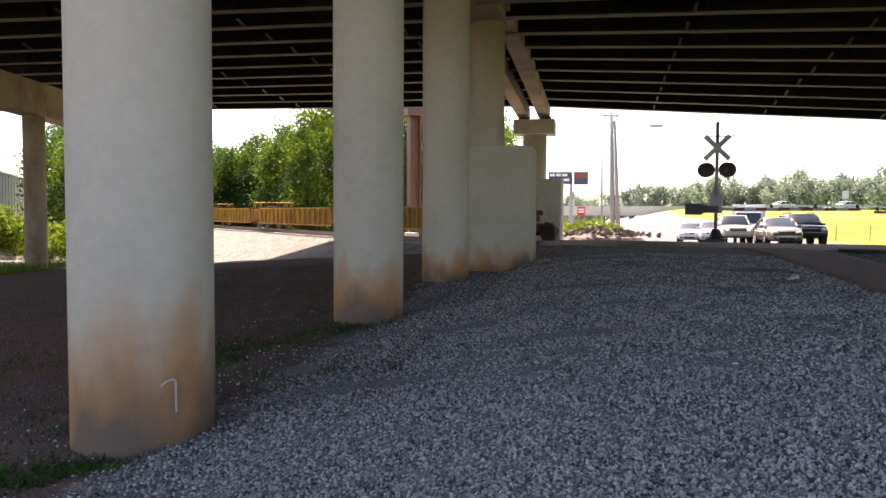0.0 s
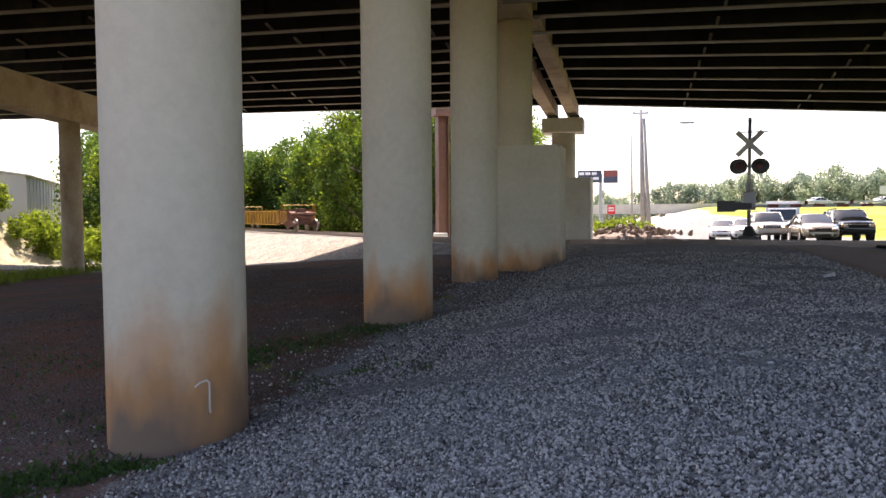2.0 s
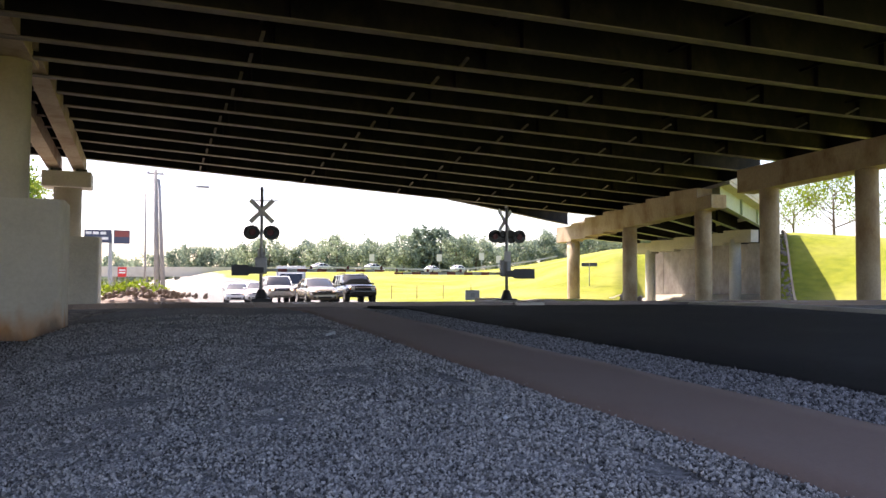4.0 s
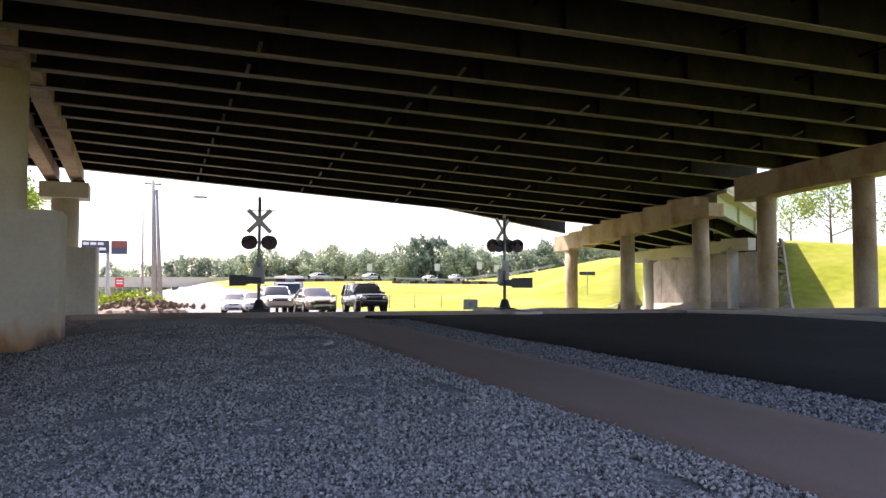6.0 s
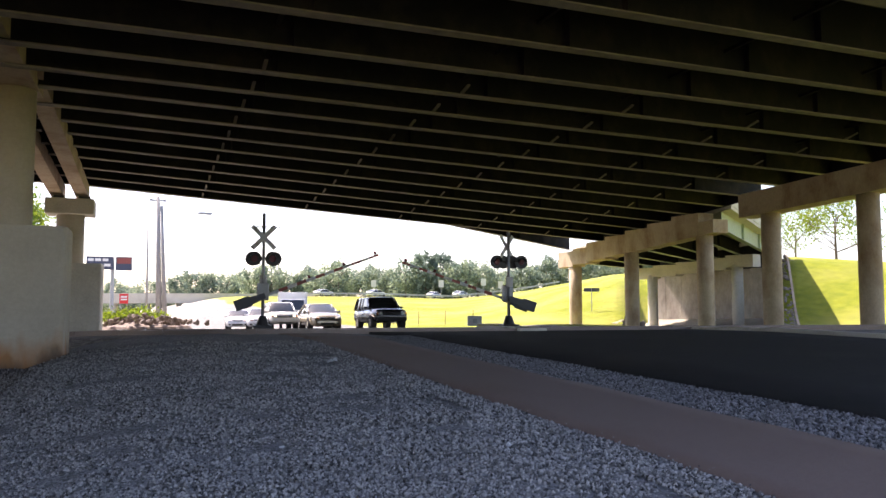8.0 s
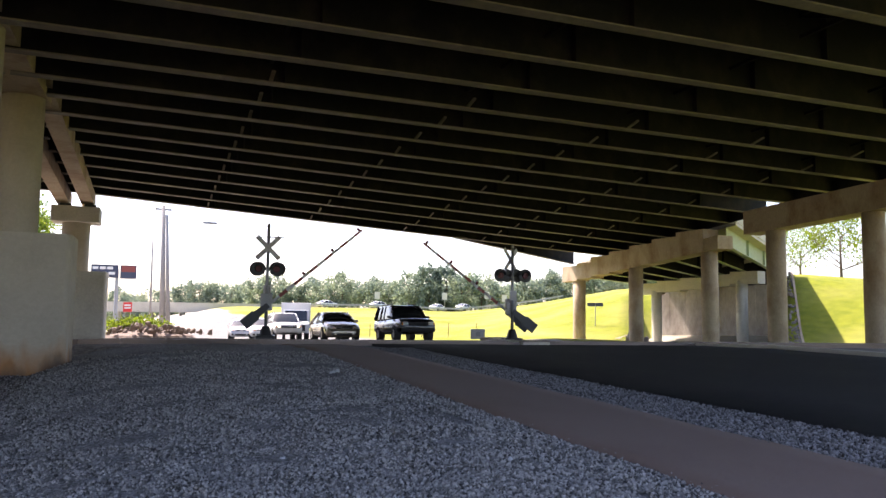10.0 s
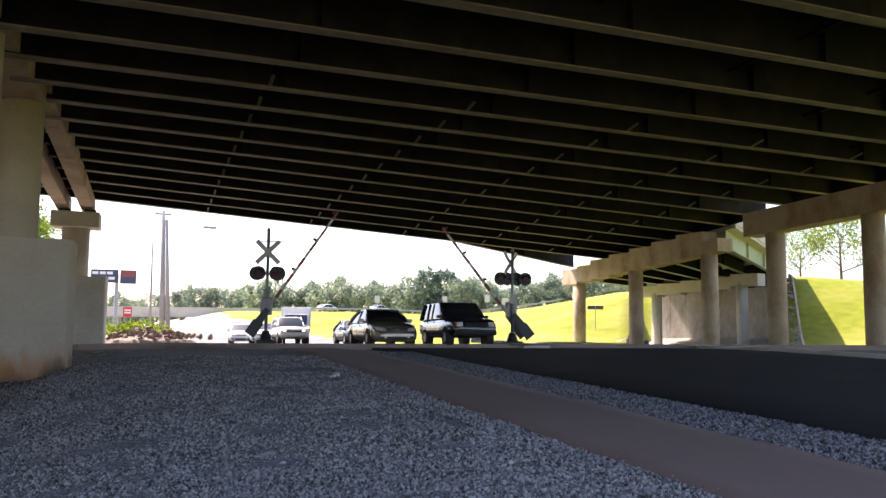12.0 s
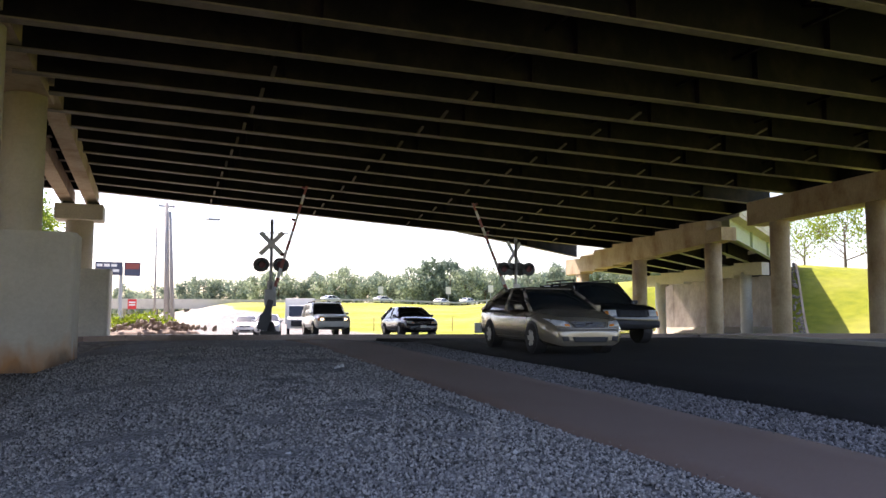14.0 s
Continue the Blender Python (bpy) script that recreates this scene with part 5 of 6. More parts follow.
# ---- abutment slope, shed, brown post ----
def abutment_slope():
    th = thing("abutment_slope", "sloped concrete paving under the bridge end with panel joints", "slope paving", kind="structure")
    foot = Vector((-27.8, 50.8, -2.2))
    crest = Vector((-41.6, 53.8, 7.1))
    back = -BD
    up_ = (crest - foot)
    nrm = up_.cross(back).normalized()
    if nrm.z < 0:
        nrm = -nrm
    rows, cols = 5, 9
    for i in range(1, cols):
        for j in range(rows):
            a = foot + up_ * (j / rows) + back * (i * 4.6 + 0.02)
            b = foot + up_ * ((j + 1) / rows - 0.004) + back * (i * 4.6 + 0.02)
            bm = bmesh.new()
            q = [a, b, b + back * 4.56, a + back * 4.56]
            vs = [bm.verts.new(v) for v in q]
            lo = [bm.verts.new(v - nrm * 0.3) for v in q]
            bm.faces.new(vs)
            bm.faces.new(lo)
            for k in range(4):
                bm.faces.new((vs[k], vs[(k + 1) % 4], lo[(k + 1) % 4], lo[k]))
            part("panel", bm, SLOPE, th)
    bm = bmesh.new()
    out = [foot + Vector((0.3, 0.4, -0.4)), crest + Vector((0, 0, -0.4)), crest + Vector((-30, 2, -0.6)), crest + Vector((-30, 8, -8)), crest + Vector((-6, 7, -8)), foot + Vector((0.5, 5, -1.5))]
    strip = [[bm.verts.new(foot + up_ * (j / 12) + back * (4.62 * i / 4) + nrm * (0.25 * noise.noise((i * 0.9, j * 0.8, 2)) - 0.05 * (i == 4))) for i in range(5)] for j in range(13)]
    for ra, rb in zip(strip, strip[1:]):
        for i in range(4):
            bm.faces.new((ra[i], ra[i + 1], rb[i + 1], rb[i]))
    vs = [bm.verts.new(v) for v in out]
    lo = [bm.verts.new((v.x, v.y, -4)) for v in out]
    bm.faces.new((vs[0], vs[1], vs[4], vs[5]))
    bm.faces.new((vs[1], vs[2], vs[3], vs[4]))
    for k in range(6):
        bm.faces.new((vs[k], vs[(k + 1) % 6], lo[(k + 1) % 6], lo[k]))
    tagged(part("embankment", bm, BANK), "dry grassy earth embankment beside the abutment", "embankment", kind="structure")


BANK = material("dry_grass_bank", (0.40, 0.36, 0.22), 0.95, grain=0.4, scale=4, dirt=(0.48, 0.42, 0.32), dirt_scale=0.6, dirt_amount=0.9, bump=0.5, bump_scale=8)
abutment_slope()


def shed():
    th = thing("shed", "grey ribbed metal warehouse with a low gable roof", "building")
    a = Vector((-41.5, 69.0, 0))
    th.matrix_basis = Matrix.Translation(a) @ Matrix.Rotation(radians(22), 4, "Z")
    bm = bmesh.new()
    prism(bm, [(-5.5, -2), (0, -2), (0, 5.4), (-2.7, 5.75), (-5.5, 5.4)], 0, 24)
    part("wall", bm, METAL_WALL, th)
    for k in range(13):
        bm = bmesh.new()
        box(bm, (0.0, k * 2.0 - 0.05, -1.5), (0.06, k * 2.0 + 0.05, 5.2))
        part("rib", bm, METAL_WALL, th)
    for sg, x0, x1 in ((1, -2.7, 0.3), (-1, -5.8, -2.7)):
        bm = bmesh.new()
        z0, z1 = (5.95, 5.52) if sg > 0 else (5.52, 5.95)
        prism(bm, [(x0, z0), (x1, z1), (x1, z1 - 0.15), (x0, z0 - 0.15)], -0.4, 24.4)
        part("roof", bm, TIN, th)


shed()


def brown_post():
    th = thing("bridge_column", "tall brown steel post with a bracketed head behind the tracks", "column")
    th.matrix_basis = Matrix.Translation((-1.85, 48.0, 0)) @ Matrix.Rotation(radians(20), 4, "Z")
    bm = bmesh.new()
    for x in (-0.36, 0.30):
        box(bm, (x, -0.36, -0.6), (x + 0.06, 0.36, 8.0))
    box(bm, (-0.30, -0.05, -0.6), (0.30, 0.05, 8.0))
    part("shaft", bm, BROWN, th)
    bm = bmesh.new()
    box(bm, (-0.6, -0.6, 7.7), (0.6, 0.6, 8.25), 0.03)
    part("head", bm, BROWN, th)
    th = thing("cabinet", "small white electrical cabinet at the foot of the post", "utility box")
    th.matrix_basis = Matrix.Translation((-1.9, 45.6, ground_z(-1.9, 45.6)))
    bm = bmesh.new()
    box(bm, (-0.42, -0.25, 0.0), (0.42, 0.25, 1.45), 0.03)
    part("body", bm, WHITE, th)
    bm = bmesh.new()
    box(bm, (-0.38, -0.27, 0.1), (0.38, -0.25, 1.38), 0.0)
    part("door", bm, WHITE, th)
    bm = bmesh.new()
    box(bm, (0.26, -0.29, 0.7), (0.30, -0.27, 0.85))
    part("handle", bm, PLASTIC, th)


BROWN = material("brown_painted_steel", (0.22, 0.12, 0.09), 0.6, grain=0.2, scale=4)
brown_post()


# ---- beyond the crossing ----
def utility_pole(p, top, lean, label, arm=None, thick=0.19):
    th = thing("utility_pole", label, "utility pole", "utility poles", at=Matrix.Translation(p))
    bm = bmesh.new()
    tube(bm, (0, 0, -0.5), (lean, 0, top), thick, thick * 0.55, 12)
    part("pole", bm, WOOD, th, smooth=True)
    if not arm:
        return th
    bm = bmesh.new()
    box(bm, (lean - 0.6, -0.06, top - 0.35), (lean + 0.6, 0.06, top - 0.22))
    part("crossarm", bm, WOOD, th)
    for x in (-0.5, 0.5):
        bm = bmesh.new()
        tube(bm, (lean + x, 0, top - 0.22), (lean + x, 0, top - 0.05), 0.045, 0.03, 8)
        part("insulator", bm, STEEL, th)
    if arm:
        bm = bmesh.new()
        tube(bm, (lean, 0, top - 1.3), (3.1, 0, top - 1.0), 0.03, seg=8)
        part("lamp_arm", bm, STEEL, th)
        bm = bmesh.new()
        box(bm, (2.7, -0.2, top - 1.12), (3.7, 0.2, top - 0.95), 0.05)
        part("lamp_head", bm, STEEL, th)
    return th


utility_pole(Vector((13.2, 58.5, -0.6)), 10.0, -0.3, "weathered wooden utility pole with a street lamp arm", True, 0.24)
utility_pole(Vector((13.62, 58.3, -0.6)), 9.3, -0.5, "shorter wooden pole leaning against the tall one")
utility_pole(Vector((13.6, 64.6, -0.6)), 8.8, -0.1, "thin grey utility pole beside the road", None, 0.11)


def billboard():
    th = thing("billboard", "roadside billboard with a dark text panel and a red panel", "billboard")
    th.matrix_basis = Matrix.Translation((20.0, 118.3, -1.5)) @ Matrix.Rotation(radians(-9), 4, "Z")
    bm = bmesh.new()
    tube(bm, (0, 0.4, 0), (0, 0.4, 9.0), 0.3, 0.25, 12)
    part("post", bm, STEEL, th)
    bm = bmesh.new()
    box(bm, (-3.5, -0.1, 7.7), (0.15, 0.2, 9.6), 0.02)
    panel = part("panel", bm, BOARD_DARK, th, "dark blue panel with white bars of text")
    for z, w in ((9.1, 2.9), (8.35, 3.2)):
        for k in range(3):
            bm = bmesh.new()
            x = -3.3 + w * k / 3
            box(bm, (x, -0.12, z - 0.2), (x + w / 3 - 0.2, -0.10, z + 0.2))
            part("text_bar", bm, WHITE, panel)
    bm = bmesh.new()
    box(bm, (0.4, -0.1, 7.6), (2.6, 0.2, 9.6), 0.02)
    panel = part("panel", bm, BOARD_DARK, th, "dark panel with a red field")
    bm = bmesh.new()
    box(bm, (0.55, -0.12, 8.6), (2.45, -0.10, 9.45))
    part("red_field", bm, RED_PAINT, panel)


billboard()


def shop_sign():
    th = thing("shop_sign", "red roadside sign with pale bars on two posts", "sign")
    th.matrix_basis = Matrix.Translation((19.8, 108.2, -1.6)) @ Matrix.Rotation(radians(-9), 4, "Z")
    bm = bmesh.new()
    box(bm, (-0.55, -0.08, 2.9), (0.55, 0.08, 4.2), 0.02)
    board = part("board", bm, RED_SIGN, th)
    for z in (3.35, 3.7):
        bm = bmesh.new()
        box(bm, (-0.4, -0.10, z), (0.4, -0.085, z + 0.2))
        part("text_bar", bm, WHITE, board)
    for x in (-0.4, 0.4):
        bm = bmesh.new()
        tube(bm, (x, 0, 0), (x, 0, 2.95), 0.06, seg=8)
        part("post", bm, STEEL, th)


RED_SIGN = material("red_sign_face", (0.62, 0.03, 0.03), 0.5)
shop_sign()


def rock_pile():
    rnd = random.Random(3)
    base = bmesh.new()
    bmesh.ops.create_icosphere(base, subdivisions=1, radius=1)
    for v in base.verts:
        v.co *= rnd.uniform(0.75, 1.2)
    th = thing("rock_pile", "heap of broken brown rocks and rubble at the roadside", "rocks")
    first = part("rock", base, ROCKS, th)
    for k in range(170):
        t = rnd.random()
        x, y = 7.3 + 4.6 * t + rnd.uniform(-0.5, 0.5), 46.8 - 3.0 * t + rnd.uniform(-1.6, 1.2)
        s = rnd.uniform(0.08, 0.22)
        h = 0.55 * max(0.0, 1 - abs(t - 0.4) * 1.5) * rnd.random()
        ob = first if k == 0 else new("rock", first.data)
        ob.parent = th
        ob.matrix_basis = Matrix.LocRotScale((x, y, ground_z(x, y) + 0.45 + h), Euler((rnd.random() * 6, rnd.random() * 6, rnd.random() * 6)), (s, s * rnd.uniform(0.6, 1), s * rnd.uniform(0.5, 0.9)))
    bm = bmesh.new()
    n = 12
    ring = [[bm.verts.new((9.6 + math.cos(2 * math.pi * i / n) * 3.2 * k, 45.5 + math.sin(2 * math.pi * i / n) * 2.2 * k, ground_z(9.6, 45.5) + z)) for i in range(n)] for k, z in ((1.1, -0.6), (0.75, 0.3), (0.3, 0.55))]
    for a, b in zip(ring, ring[1:]):
        for i in range(n):
            bm.faces.new((a[i], a[(i + 1) % n], b[(i + 1) % n], b[i]))
    bm.faces.new(ring[-1])
    part("soil", bm, ROCKS, th)
    low = tree("shrub", 0.75, 1.5, 1300, 0.09, 71, LEAF[:1], "low yellow-green weeds growing on the rubble", 0.02, group="weeds on the rubble", category="shrub")
    low.matrix_basis = Matrix.Translation((8.2, 47.4, ground_z(8.2, 47.4) + 0.5))
    copy_thing(low, Matrix.Translation((9.8, 48.2, ground_z(9.8, 48.2) + 0.4)) @ Matrix.Rotation(2, 4, "Z"))


rock_pile()


def far_highway():
    th = thing("viaduct", "long pale concrete highway viaduct in the hazy distance", "bridge", kind="structure")
    a, b = Vector((14, 161, 2.3)), Vector((66, 150, 2.4))
    bm = bmesh.new()
    beam(bm, a, b, 9, 1.1)
    part("deck", bm, CONCRETE_PALE, th)
    bm = bmesh.new()
    d = (b - a).normalized()
    sd_ = Vector((d.y, -d.x, 0))
    beam(bm, a + sd_ * 4.4 + Vector((0, 0, 0.8)), b + sd_ * 4.4 + Vector((0, 0, 0.8)), 0.25, 0.8)
    part("parapet", bm, CONCRETE_PALE, th)
    for k in range(9):
        for o in (-3, 3):
            p = a.lerp(b, (k + 0.3) / 9) + sd_ * o
            bm = bmesh.new()
            tube(bm, (p.x, p.y, -3), (p.x, p.y, 2.4), 0.45, seg=10)
            part("column", bm, CONCRETE, th)
    # guard rail along the top of the field
    th = thing("guard_rail", "long galvanised guard rail along the distant highway", "guard rail", kind="structure")
    pts = [at_bearing(-az, 151) for az in range(21, 43, 1)]
    for p, q in zip(pts, pts[1:]):
        bm = bmesh.new()
        zp, zq = ground_z(p.x, p.y) + 0.75, ground_z(q.x, q.y) + 0.75
        beam(bm, (p.x, p.y, zp), (q.x, q.y, zq), 0.08, 0.32)
        part("rail", bm, STEEL, th)
        bm = bmesh.new()
        tube(bm, (p.x, p.y, zp - 1.0), (p.x, p.y, zp), 0.07, seg=6)
        part("post", bm, STEEL, th)
    first = None
    for az, d_, hd in ((-28.2, 158, 80), (-32.6, 160, 85), (-34.6, 158, 80), (-24.3, 158, 82)):
        p = at_bearing(az, d_)
        m = Matrix.Translation((p.x, p.y, ground_z(p.x, p.y) + 0.05)) @ Matrix.Rotation(radians(hd - 90 - az), 4, "Z")
        c = copy_thing(queue_a, m)
        c["label"] = "white car on the distant highway"
        c["group"] = "cars on the highway"
    for az, d_, h in ((-33.1, 150, 3.4), (-36.3, 152, 3.2), (-28.0, 152, 3.0), (-37.6, 150, 2.2)):
        p = at_bearing(az, d_)
        th = thing("road_sign", "white rectangular road sign on a thin post", "sign", "highway signs", at=Matrix.Translation((p.x, p.y, ground_z(p.x, p.y))) @ Matrix.Rotation(radians(az), 4, "Z"))
        bm = bmesh.new()
        tube(bm, (0, 0, 0), (0, 0, h), 0.06, seg=6)
        part("post", bm, STEEL, th)
        bm = bmesh.new()
        box(bm, (-0.5, -0.1, h - 1.1), (0.5, -0.06, h + 0.3))
        part("plate", bm, SIGN_WHITE, th)


far_highway()


def field_things():
    p = Vector((24.5, 34.2, 0))
    th = thing("cabinet", "low pale green utility cabinet on the verge", "utility box", at=Matrix.Translation((p.x, p.y, 0.25)) @ Matrix.Rotation(radians(-30), 4, "Z"))
    bm = bmesh.new()
    box(bm, (-0.38, -0.2, 0), (0.38, 0.2, 0.55), 0.02)
    part("body", bm, SIGN_WHITE, th)
    bm = bmesh.new()
    box(bm, (-0.12, -0.215, 0.15), (0.12, -0.2, 0.4))
    part("plate", bm, STEEL, th)
    p = Vector((52.4, 53.6, 0))
    th = thing("street_sign", "small dark blue street sign on a thin post", "sign", at=Matrix.Translation((p.x, p.y, ground_z(p.x, p.y))) @ Matrix.Rotation(radians(-44), 4, "Z"))
    bm = bmesh.new()
    tube(bm, (0, 0, -0.3), (0, 0, 2.3), 0.04, seg=8)
    part("post", bm, STEEL, th)
    bm = bmesh.new()
    box(bm, (-0.75, -0.03, 1.95), (0.75, 0.03, 2.3))
    part("plate", bm, BOARD_DARK, th)
    for k, az in enumerate((-25.5, -27.5, -29.5, -31.4, -33.4, -35.5)):
        p = at_bearing(az, 74)
        th = thing("fence_post", "thin rusty wire-fence post in the grass field", "post", "fence posts", at=Matrix.Translation((p.x, p.y, ground_z(p.x, p.y))))
        bm = bmesh.new()
        tube(bm, (0, 0, -0.2), (0.02, 0, 1.25), 0.035, 0.03, seg=6)
        tube(bm, (0.02, 0, 1.25), (0.02, 0, 1.29), 0.045, seg=6)
        part("stake", bm, RUST, th)


field_things()


# ---- marks on the nearest column ----
def painted_mark():
    th = thing("painted_mark", "thin white painted hook mark on the stained column", "mark")
    c = pier_point(0)
    def at_col(x, z):
        # x metres round the face from the direction of the eye
        a0 = math.atan2(-c.y, -c.x)
        a = a0 + x / 0.535
        return Vector((c.x + 0.539 * math.cos(a), c.y + 0.539 * math.sin(a), z))
    stroke = [(0.11, 0.33), (0.15, 0.36), (0.20, 0.37), (0.22, 0.35), (0.22, 0.15), (0.225, 0.12)]
    bm = bmesh.new()
    for (xa, za), (xb, zb) in zip(stroke, stroke[1:]):
        tube(bm, at_col(xa, za), at_col(xb, zb), 0.0075, seg=6)
    part("stroke", bm, CHALK, th)


CHALK = material("chalk_paint", (0.52, 0.47, 0.39), 0.9)
painted_mark()


# ---- loose stone and weeds ----
def stones(name, spots, label, seed):
    """Many small crushed stones resting on the ground, as one mesh."""
    r = np.random.RandomState(seed)
    pos = np.array(spots)
    n = len(pos)
    base = np.array([(1, 0, 0), (-1, 0, 0), (0, 1, 0), (0, -1, 0), (0.2, 0.1, 1), (0, 0, -1)])
    tri = np.array([(0, 2, 4), (2, 1, 4), (1, 3, 4), (3, 0, 4), (2, 0, 5), (1, 2, 5), (3, 1, 5), (0, 3, 5)])
    v = np.repeat(base[None], n, 0) * r.uniform(0.65, 1.3, (n, 6, 1))
    v *= r.uniform(0.6, 1.15, (n, 1, 3)) * pos[:, None, 3:4]
    a, t = r.uniform(0, 6.28, n), r.uniform(-0.7, 0.7, n)
    ct, st = np.cos(t)[:, None], np.sin(t)[:, None]
    y, z = v[:, :, 1] * ct - v[:, :, 2] * st, v[:, :, 1] * st + v[:, :, 2] * ct
    ca, sa = np.cos(a)[:, None], np.sin(a)[:, None]
    x, y = v[:, :, 0] * ca - y * sa, v[:, :, 0] * sa + y * ca
    out = np.stack([x + pos[:, None, 0], y + pos[:, None, 1], z + pos[:, None, 2]], 2).reshape(-1, 3)
    f = (tri[None] + (np.arange(n) * 6)[:, None, None]).reshape(-1, 3)
    me = bpy.data.meshes.new(name)
    me.vertices.add(len(out))
    me.vertices.foreach_set("co", out.astype(np.float32).ravel())
    me.loops.add(len(f) * 3)
    me.loops.foreach_set("vertex_index", f.astype(np.int32).ravel())
    me.polygons.add(len(f))
    me.polygons.foreach_set("loop_start", np.arange(0, len(f) * 3, 3, dtype=np.int32))
    me.update(calc_edges=True)
    me.materials.append(STONE)
    return tagged(new(name, me), label, "gravel", kind="stuff")


def relief(x, y):
    u, v = x * RN.x + y * RN.y, x * RD.x + y * RD.y
    if u > walk_edge(v) - 0.4:
        return ground_z(x, y) - (0.03 if u > walk_edge(v) + 0.12 else 0.0)
    return ground_z(x, y) + 0.05 * noise.noise((x * 0.7, y * 0.7, 0)) + 0.02 * noise.noise((x * 2.5, y * 2.5, 5))


def scatter():
    rnd = random.Random(8)
    near = []
    # the open bed in front of the piers, thinner with distance
    for _ in range(320000):
        d = 1.9 + 18.0 * rnd.random() ** 1.75
        a = radians(-72 + 112 * rnd.random())
        x, y = math.sin(-a) * d, math.cos(a) * d
        u, v = x * RN.x + y * RN.y, x * RD.x + y * RD.y
        e = walk_edge(v)
        if u > e + 0.05 + 0.5 * ragged(v, 1) + 0.05 * rnd.random():
            continue
        lim = -4.9 - 0.10 * v
        if u < e + lim and rnd.random() > math.exp((u - e - lim) / 0.55):
            continue
        if (x + 2.35) ** 2 + (y - 5.9) ** 2 < 0.28:
            continue
        near.append((x, y, relief(x, y) + rnd.uniform(0.0, 0.008), rnd.uniform(0.007, 0.0165) * (1 + d * 0.035)))
    stones("gravel", near, "loose grey crushed stone covering the ground", 4)
    dull = []
    for _ in range(26000):
        v = 0.5 + 22 * rnd.random()
        u = walk_edge(v) - 4.6 - 0.08 * v - 11 * rnd.random() ** 1.6
        p = RN * u + RD * v
        dull.append((p.x, p.y, relief(p.x, p.y), rnd.uniform(0.010, 0.026)))
    stones("gravel", dull, "dull earthy stones scattered over the red soil", 7).data.materials[0] = STONE_EARTHY
    strip = []
    for _ in range(66000):
        v = -2 + 24 * rnd.random() ** 1.3
        e = walk_edge(v)
        u = e + 1.44 + 0.0165 * v + (1.36 + 0.004 * v) * rnd.random() ** 1.05
        p = RN * u + RD * v
        strip.append((p.x, p.y, road_z(v) - 0.03 + 0.03 * rnd.random(), rnd.uniform(0.010, 0.025)))
    stones("gravel", strip, "coarse grey stone strip between footway and road", 5).data.materials[0] = STONE_COARSE
    pale = []
    for x, y, size in ((5.48, 11.79, 0.05), (5.56, 11.82, 0.05), (5.40, 11.74, 0.04), (3.3, 4.2, 0.024), (2.2, 5.6, 0.026)):
        pale.append((x, y, relief(x, y) + size * 0.6, size))
    ob = stones("stone", pale, "few pale chalky stone chunks lying on the gravel", 6)
    ob.data.materials[0] = WHITE_STONE
    ob["kind"] = "stuff"


WHITE_STONE = material("pale_stone", (0.55, 0.54, 0.52), 0.9, grain=0.2)
scatter()


def weeds(name, spots, mat, label, seed, height=0.10):
    r = random.Random(seed)
    vs, fs = [], []
    for x, y, sp, n in spots:
        for _ in range(n):
            px, py = x + r.gauss(0, sp), y + r.gauss(0, sp)
            z = relief(px, py) - 0.01
            a, h, w = r.random() * 6.28, height * r.uniform(0.4, 1.4), r.uniform(0.004, 0.014)
            lx, ly = r.gauss(0, 0.5) * h, r.gauss(0, 0.5) * h
            k = len(vs)
            ca, sa = math.cos(a) * w, math.sin(a) * w
            vs += [(px - ca, py - sa, z), (px + ca, py + sa, z), (px + lx * 0.6 + ca, py + ly * 0.6 + sa, z + h * 0.65), (px + lx * 0.6 - ca, py + ly * 0.6 - sa, z + h * 0.65), (px + lx, py + ly, z + h)]
            fs += [(k, k + 1, k + 2, k + 3), (k + 3, k + 2, k + 4)]
    me = bpy.data.meshes.new(name)
    me.from_pydata(vs, [], fs)
    me.materials.append(mat)
    return tagged(new(name, me), label, "grass", kind="stuff")


def put_weeds():
    rnd = random.Random(9)
    spots = []
    for k in range(70):
        t = rnd.random()
        spots.append((-4.6 + 2.1 * t + rnd.gauss(0, 0.12), 3.5 + 1.6 * t + rnd.gauss(0, 0.2), 0.09, 60))
    for k in range(80):
        t = rnd.random()
        spots.append((-3.4 + 2.2 * t + rnd.gauss(0, 0.25), 7.8 + 3.6 * t + rnd.gauss(0, 0.3), 0.16, 30))
    for k in range(16):
        spots.append((-2.0 + 1.6 * rnd.random(), 6.6 + 1.4 * rnd.random(), 0.08, 14))
    for k in range(170):
        spots.append((-2.6 - 4.5 * rnd.random(), 3.6 + 7.0 * rnd.random(), 0.22, 9))
    weeds("grass", spots, LEAF[2], "low green weeds creeping over the gravel edge", 10, 0.05)
    far = []
    for k in range(160):
        s = rnd.uniform(12, 30)
        p = pier_point(s, -23.8 + rnd.gauss(0, 1.0))
        far.append((p.x, p.y, 0.4, 30))
    weeds("grass", far, LEAF[0], "tufts of grass at the foot of the abutment", 11, 0.35)


put_weeds()


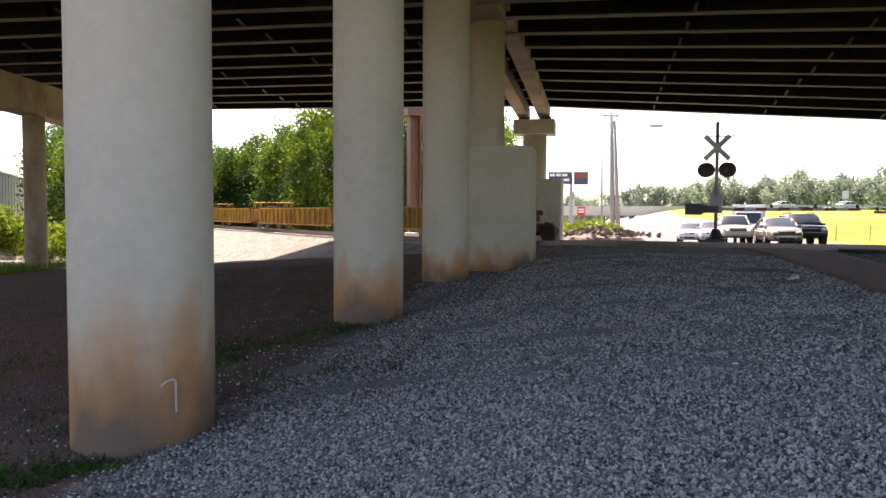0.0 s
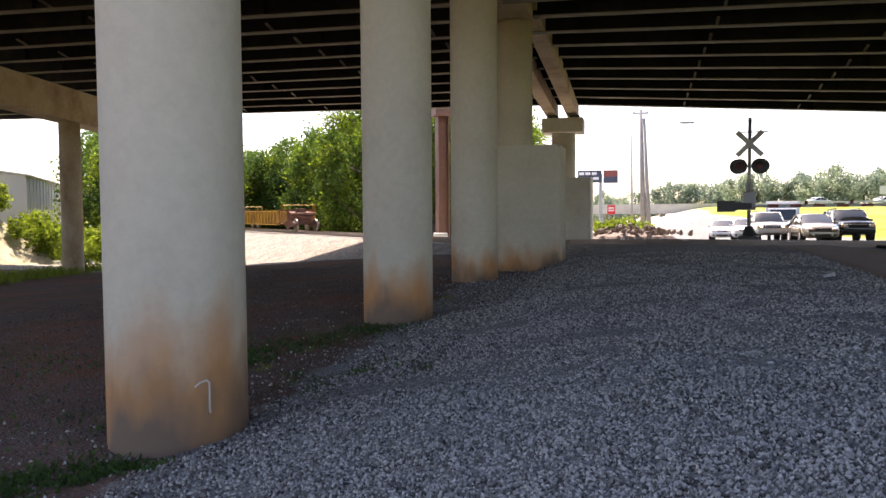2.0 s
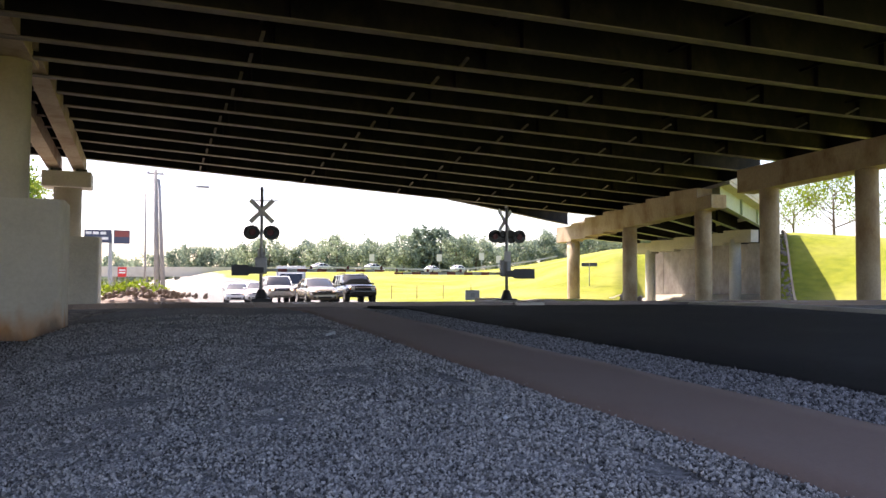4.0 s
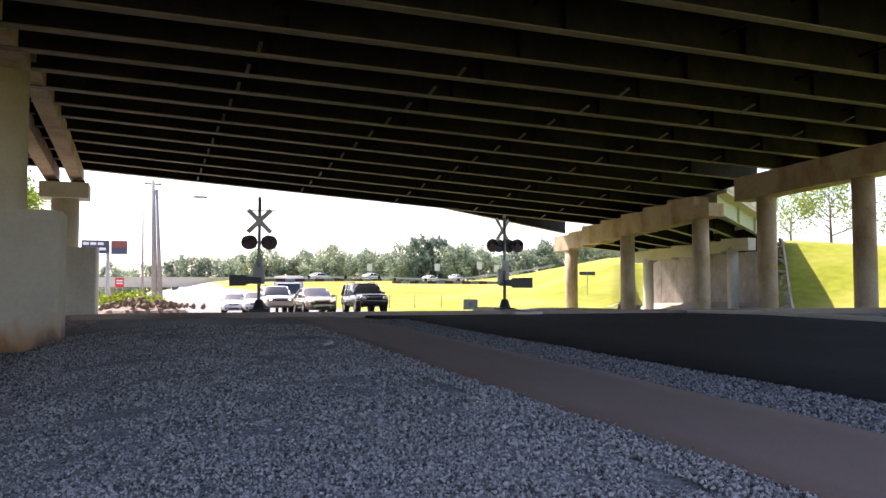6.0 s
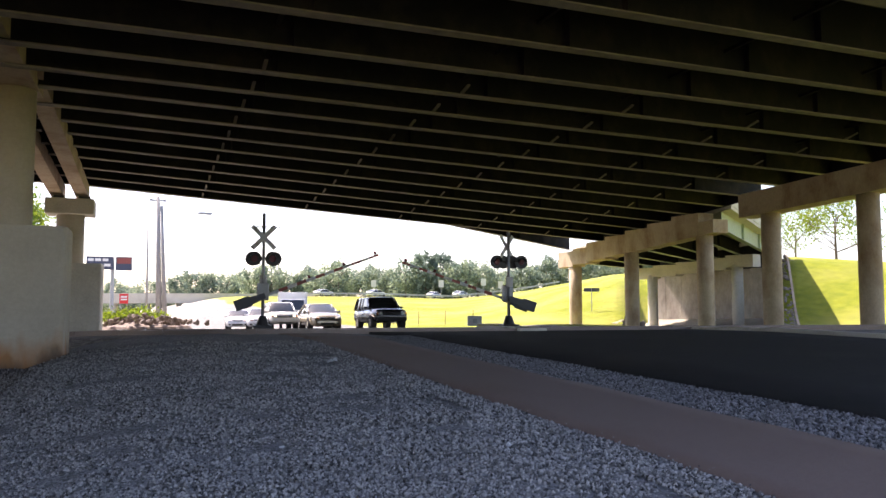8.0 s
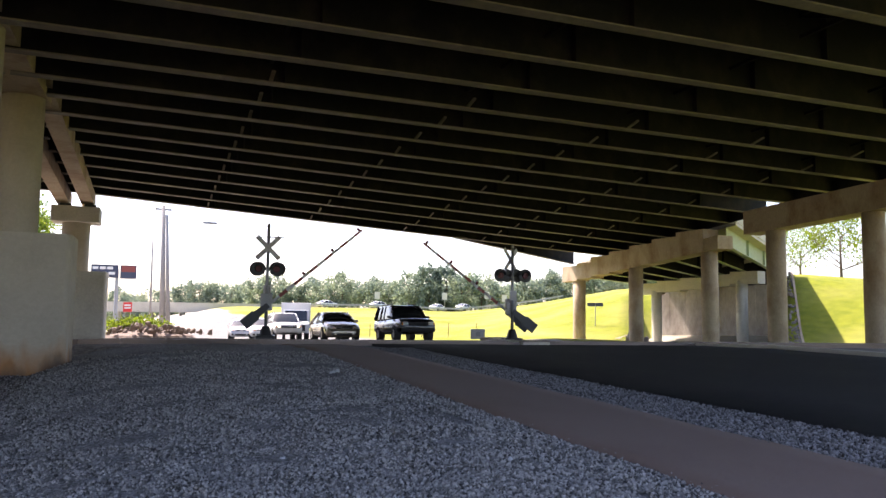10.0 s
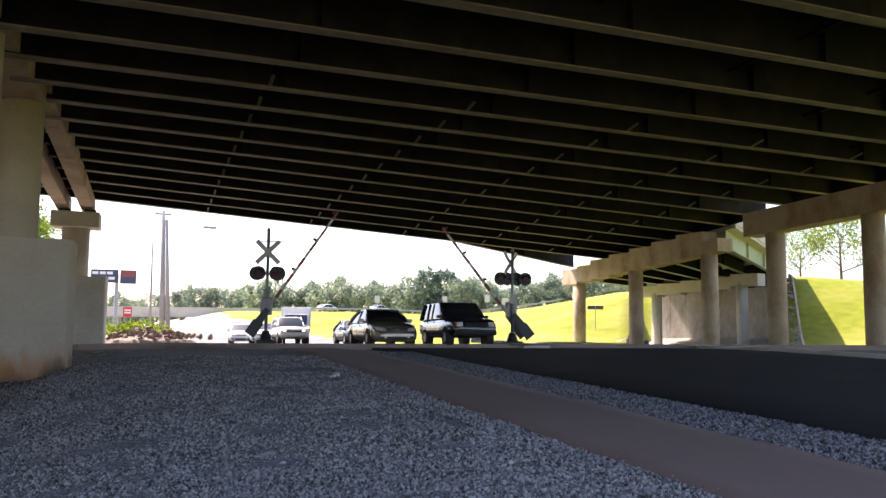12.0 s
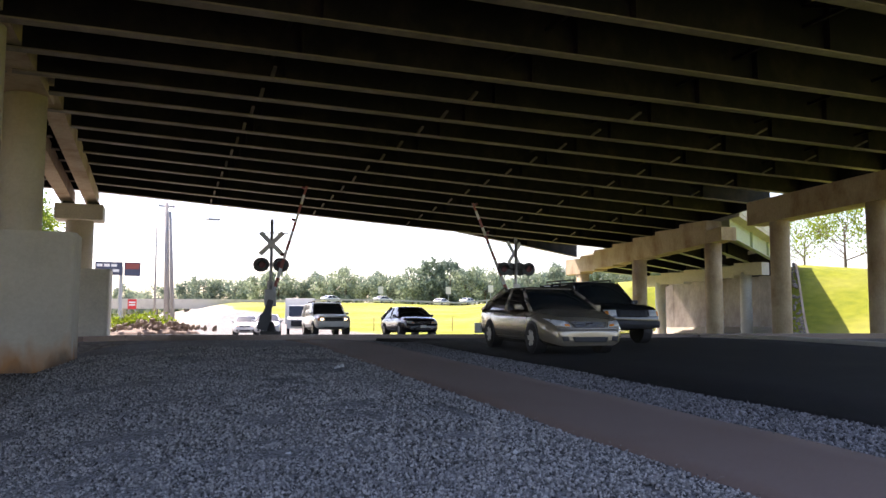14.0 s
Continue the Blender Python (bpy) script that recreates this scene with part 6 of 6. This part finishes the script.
# ---- what moves ----
def motions():
    gate = [(0, 0), (5.9, 0), (6.5, 5.2), (7.0, 10.5), (7.5, 15.5), (8.0, 20.5), (8.2, 22.5), (10.3, 43), (11.0, 48.0), (11.5, 52), (12.0, 56), (12.5, 60), (13.0, 64.5), (13.5, 69.5), (14.0, 74)]
    walk(near_arm, [(t, Matrix.Translation((0, 0, 1.12)) @ Matrix.Rotation(radians(-a), 4, "Y")) for t, a in gate])
    walk(far_arm, [(t, Matrix.Translation((0, 0, 1.06)) @ Matrix.Rotation(radians(-a * 0.92), 4, "Y")) for t, a in gate])
    drive = [
        (dark_suv, [(0, -25.4, 48.0, 8), (3.0, -26.3, 47.5, 8), (6, -27.6, 45.8, 8), (6.5, -27.8, 45.2, 8), (7.5, -28.2, 42.8, 8), (8.2, -28.6, 41.4, 8), (10.3, -30.4, 36.5, 8), (11, -31.5, 34.2, 8), (11.5, -32.6, 32.5, 6), (12, -34.0, 30.5, 5), (12.5, -35.5, 28.6, 5), (13, -37.7, 26.6, 5), (13.5, -40.5, 24.7, 5), (14, -43.8, 23.2, 5)]),
        (tan_sedan, [(0, -23.9, 45.5, 8), (6, -23.9, 45.3, 8), (8.2, -24.0, 44.0, 8), (10.3, -25.1, 38.5, 8), (11, -25.9, 36.0, 8), (11.5, -26.9, 33.4, 8), (12, -28.3, 30.5, 7.5), (12.5, -29.8, 27.7, 7), (13, -32.2, 24.4, 6.5), (13.5, -35.5, 21.3, 6), (14, -40.3, 18.4, 4)]),
        (white_suv, [(0, -21.0, 51, 7.5), (11, -21.2, 51, 7.5), (12.5, -21.8, 50.5, 7.5), (13, -22.5, 48.0, 7.5), (13.5, -23.4, 44.6, 7.5), (14, -23.9, 40.6, 7.5)]),
        (black_sedan, [(0, -23.7, 54, 8), (8.2, -23.9, 54, 8), (11, -25.5, 50.5, 8), (12, -26.3, 47.8, 8), (12.5, -26.8, 46.0, 8), (13, -27.9, 43.8, 8), (13.5, -29.1, 41.3, 8), (14, -30.1, 38.8, 8)]),
    ]
    for car, rows in drive:
        walk(car, [(t, car_pose(az, d, turn)) for t, az, d, turn in rows])
    face = Matrix.Rotation(math.atan2(TD.y, TD.x), 4, "Z")
    for k, wagon in enumerate(TRAIN):
        rows = []
        for t in (0.0, 3.5, 7.0, 10.5, 14.0):
            q = T0 + TD * (-10.7 + 14.2 * t + 8.3 + 14.0 * k)
            rows.append((t, Matrix.Translation((q.x, q.y, RAIL_Z)) @ face))
        walk(wagon, rows)


motions()
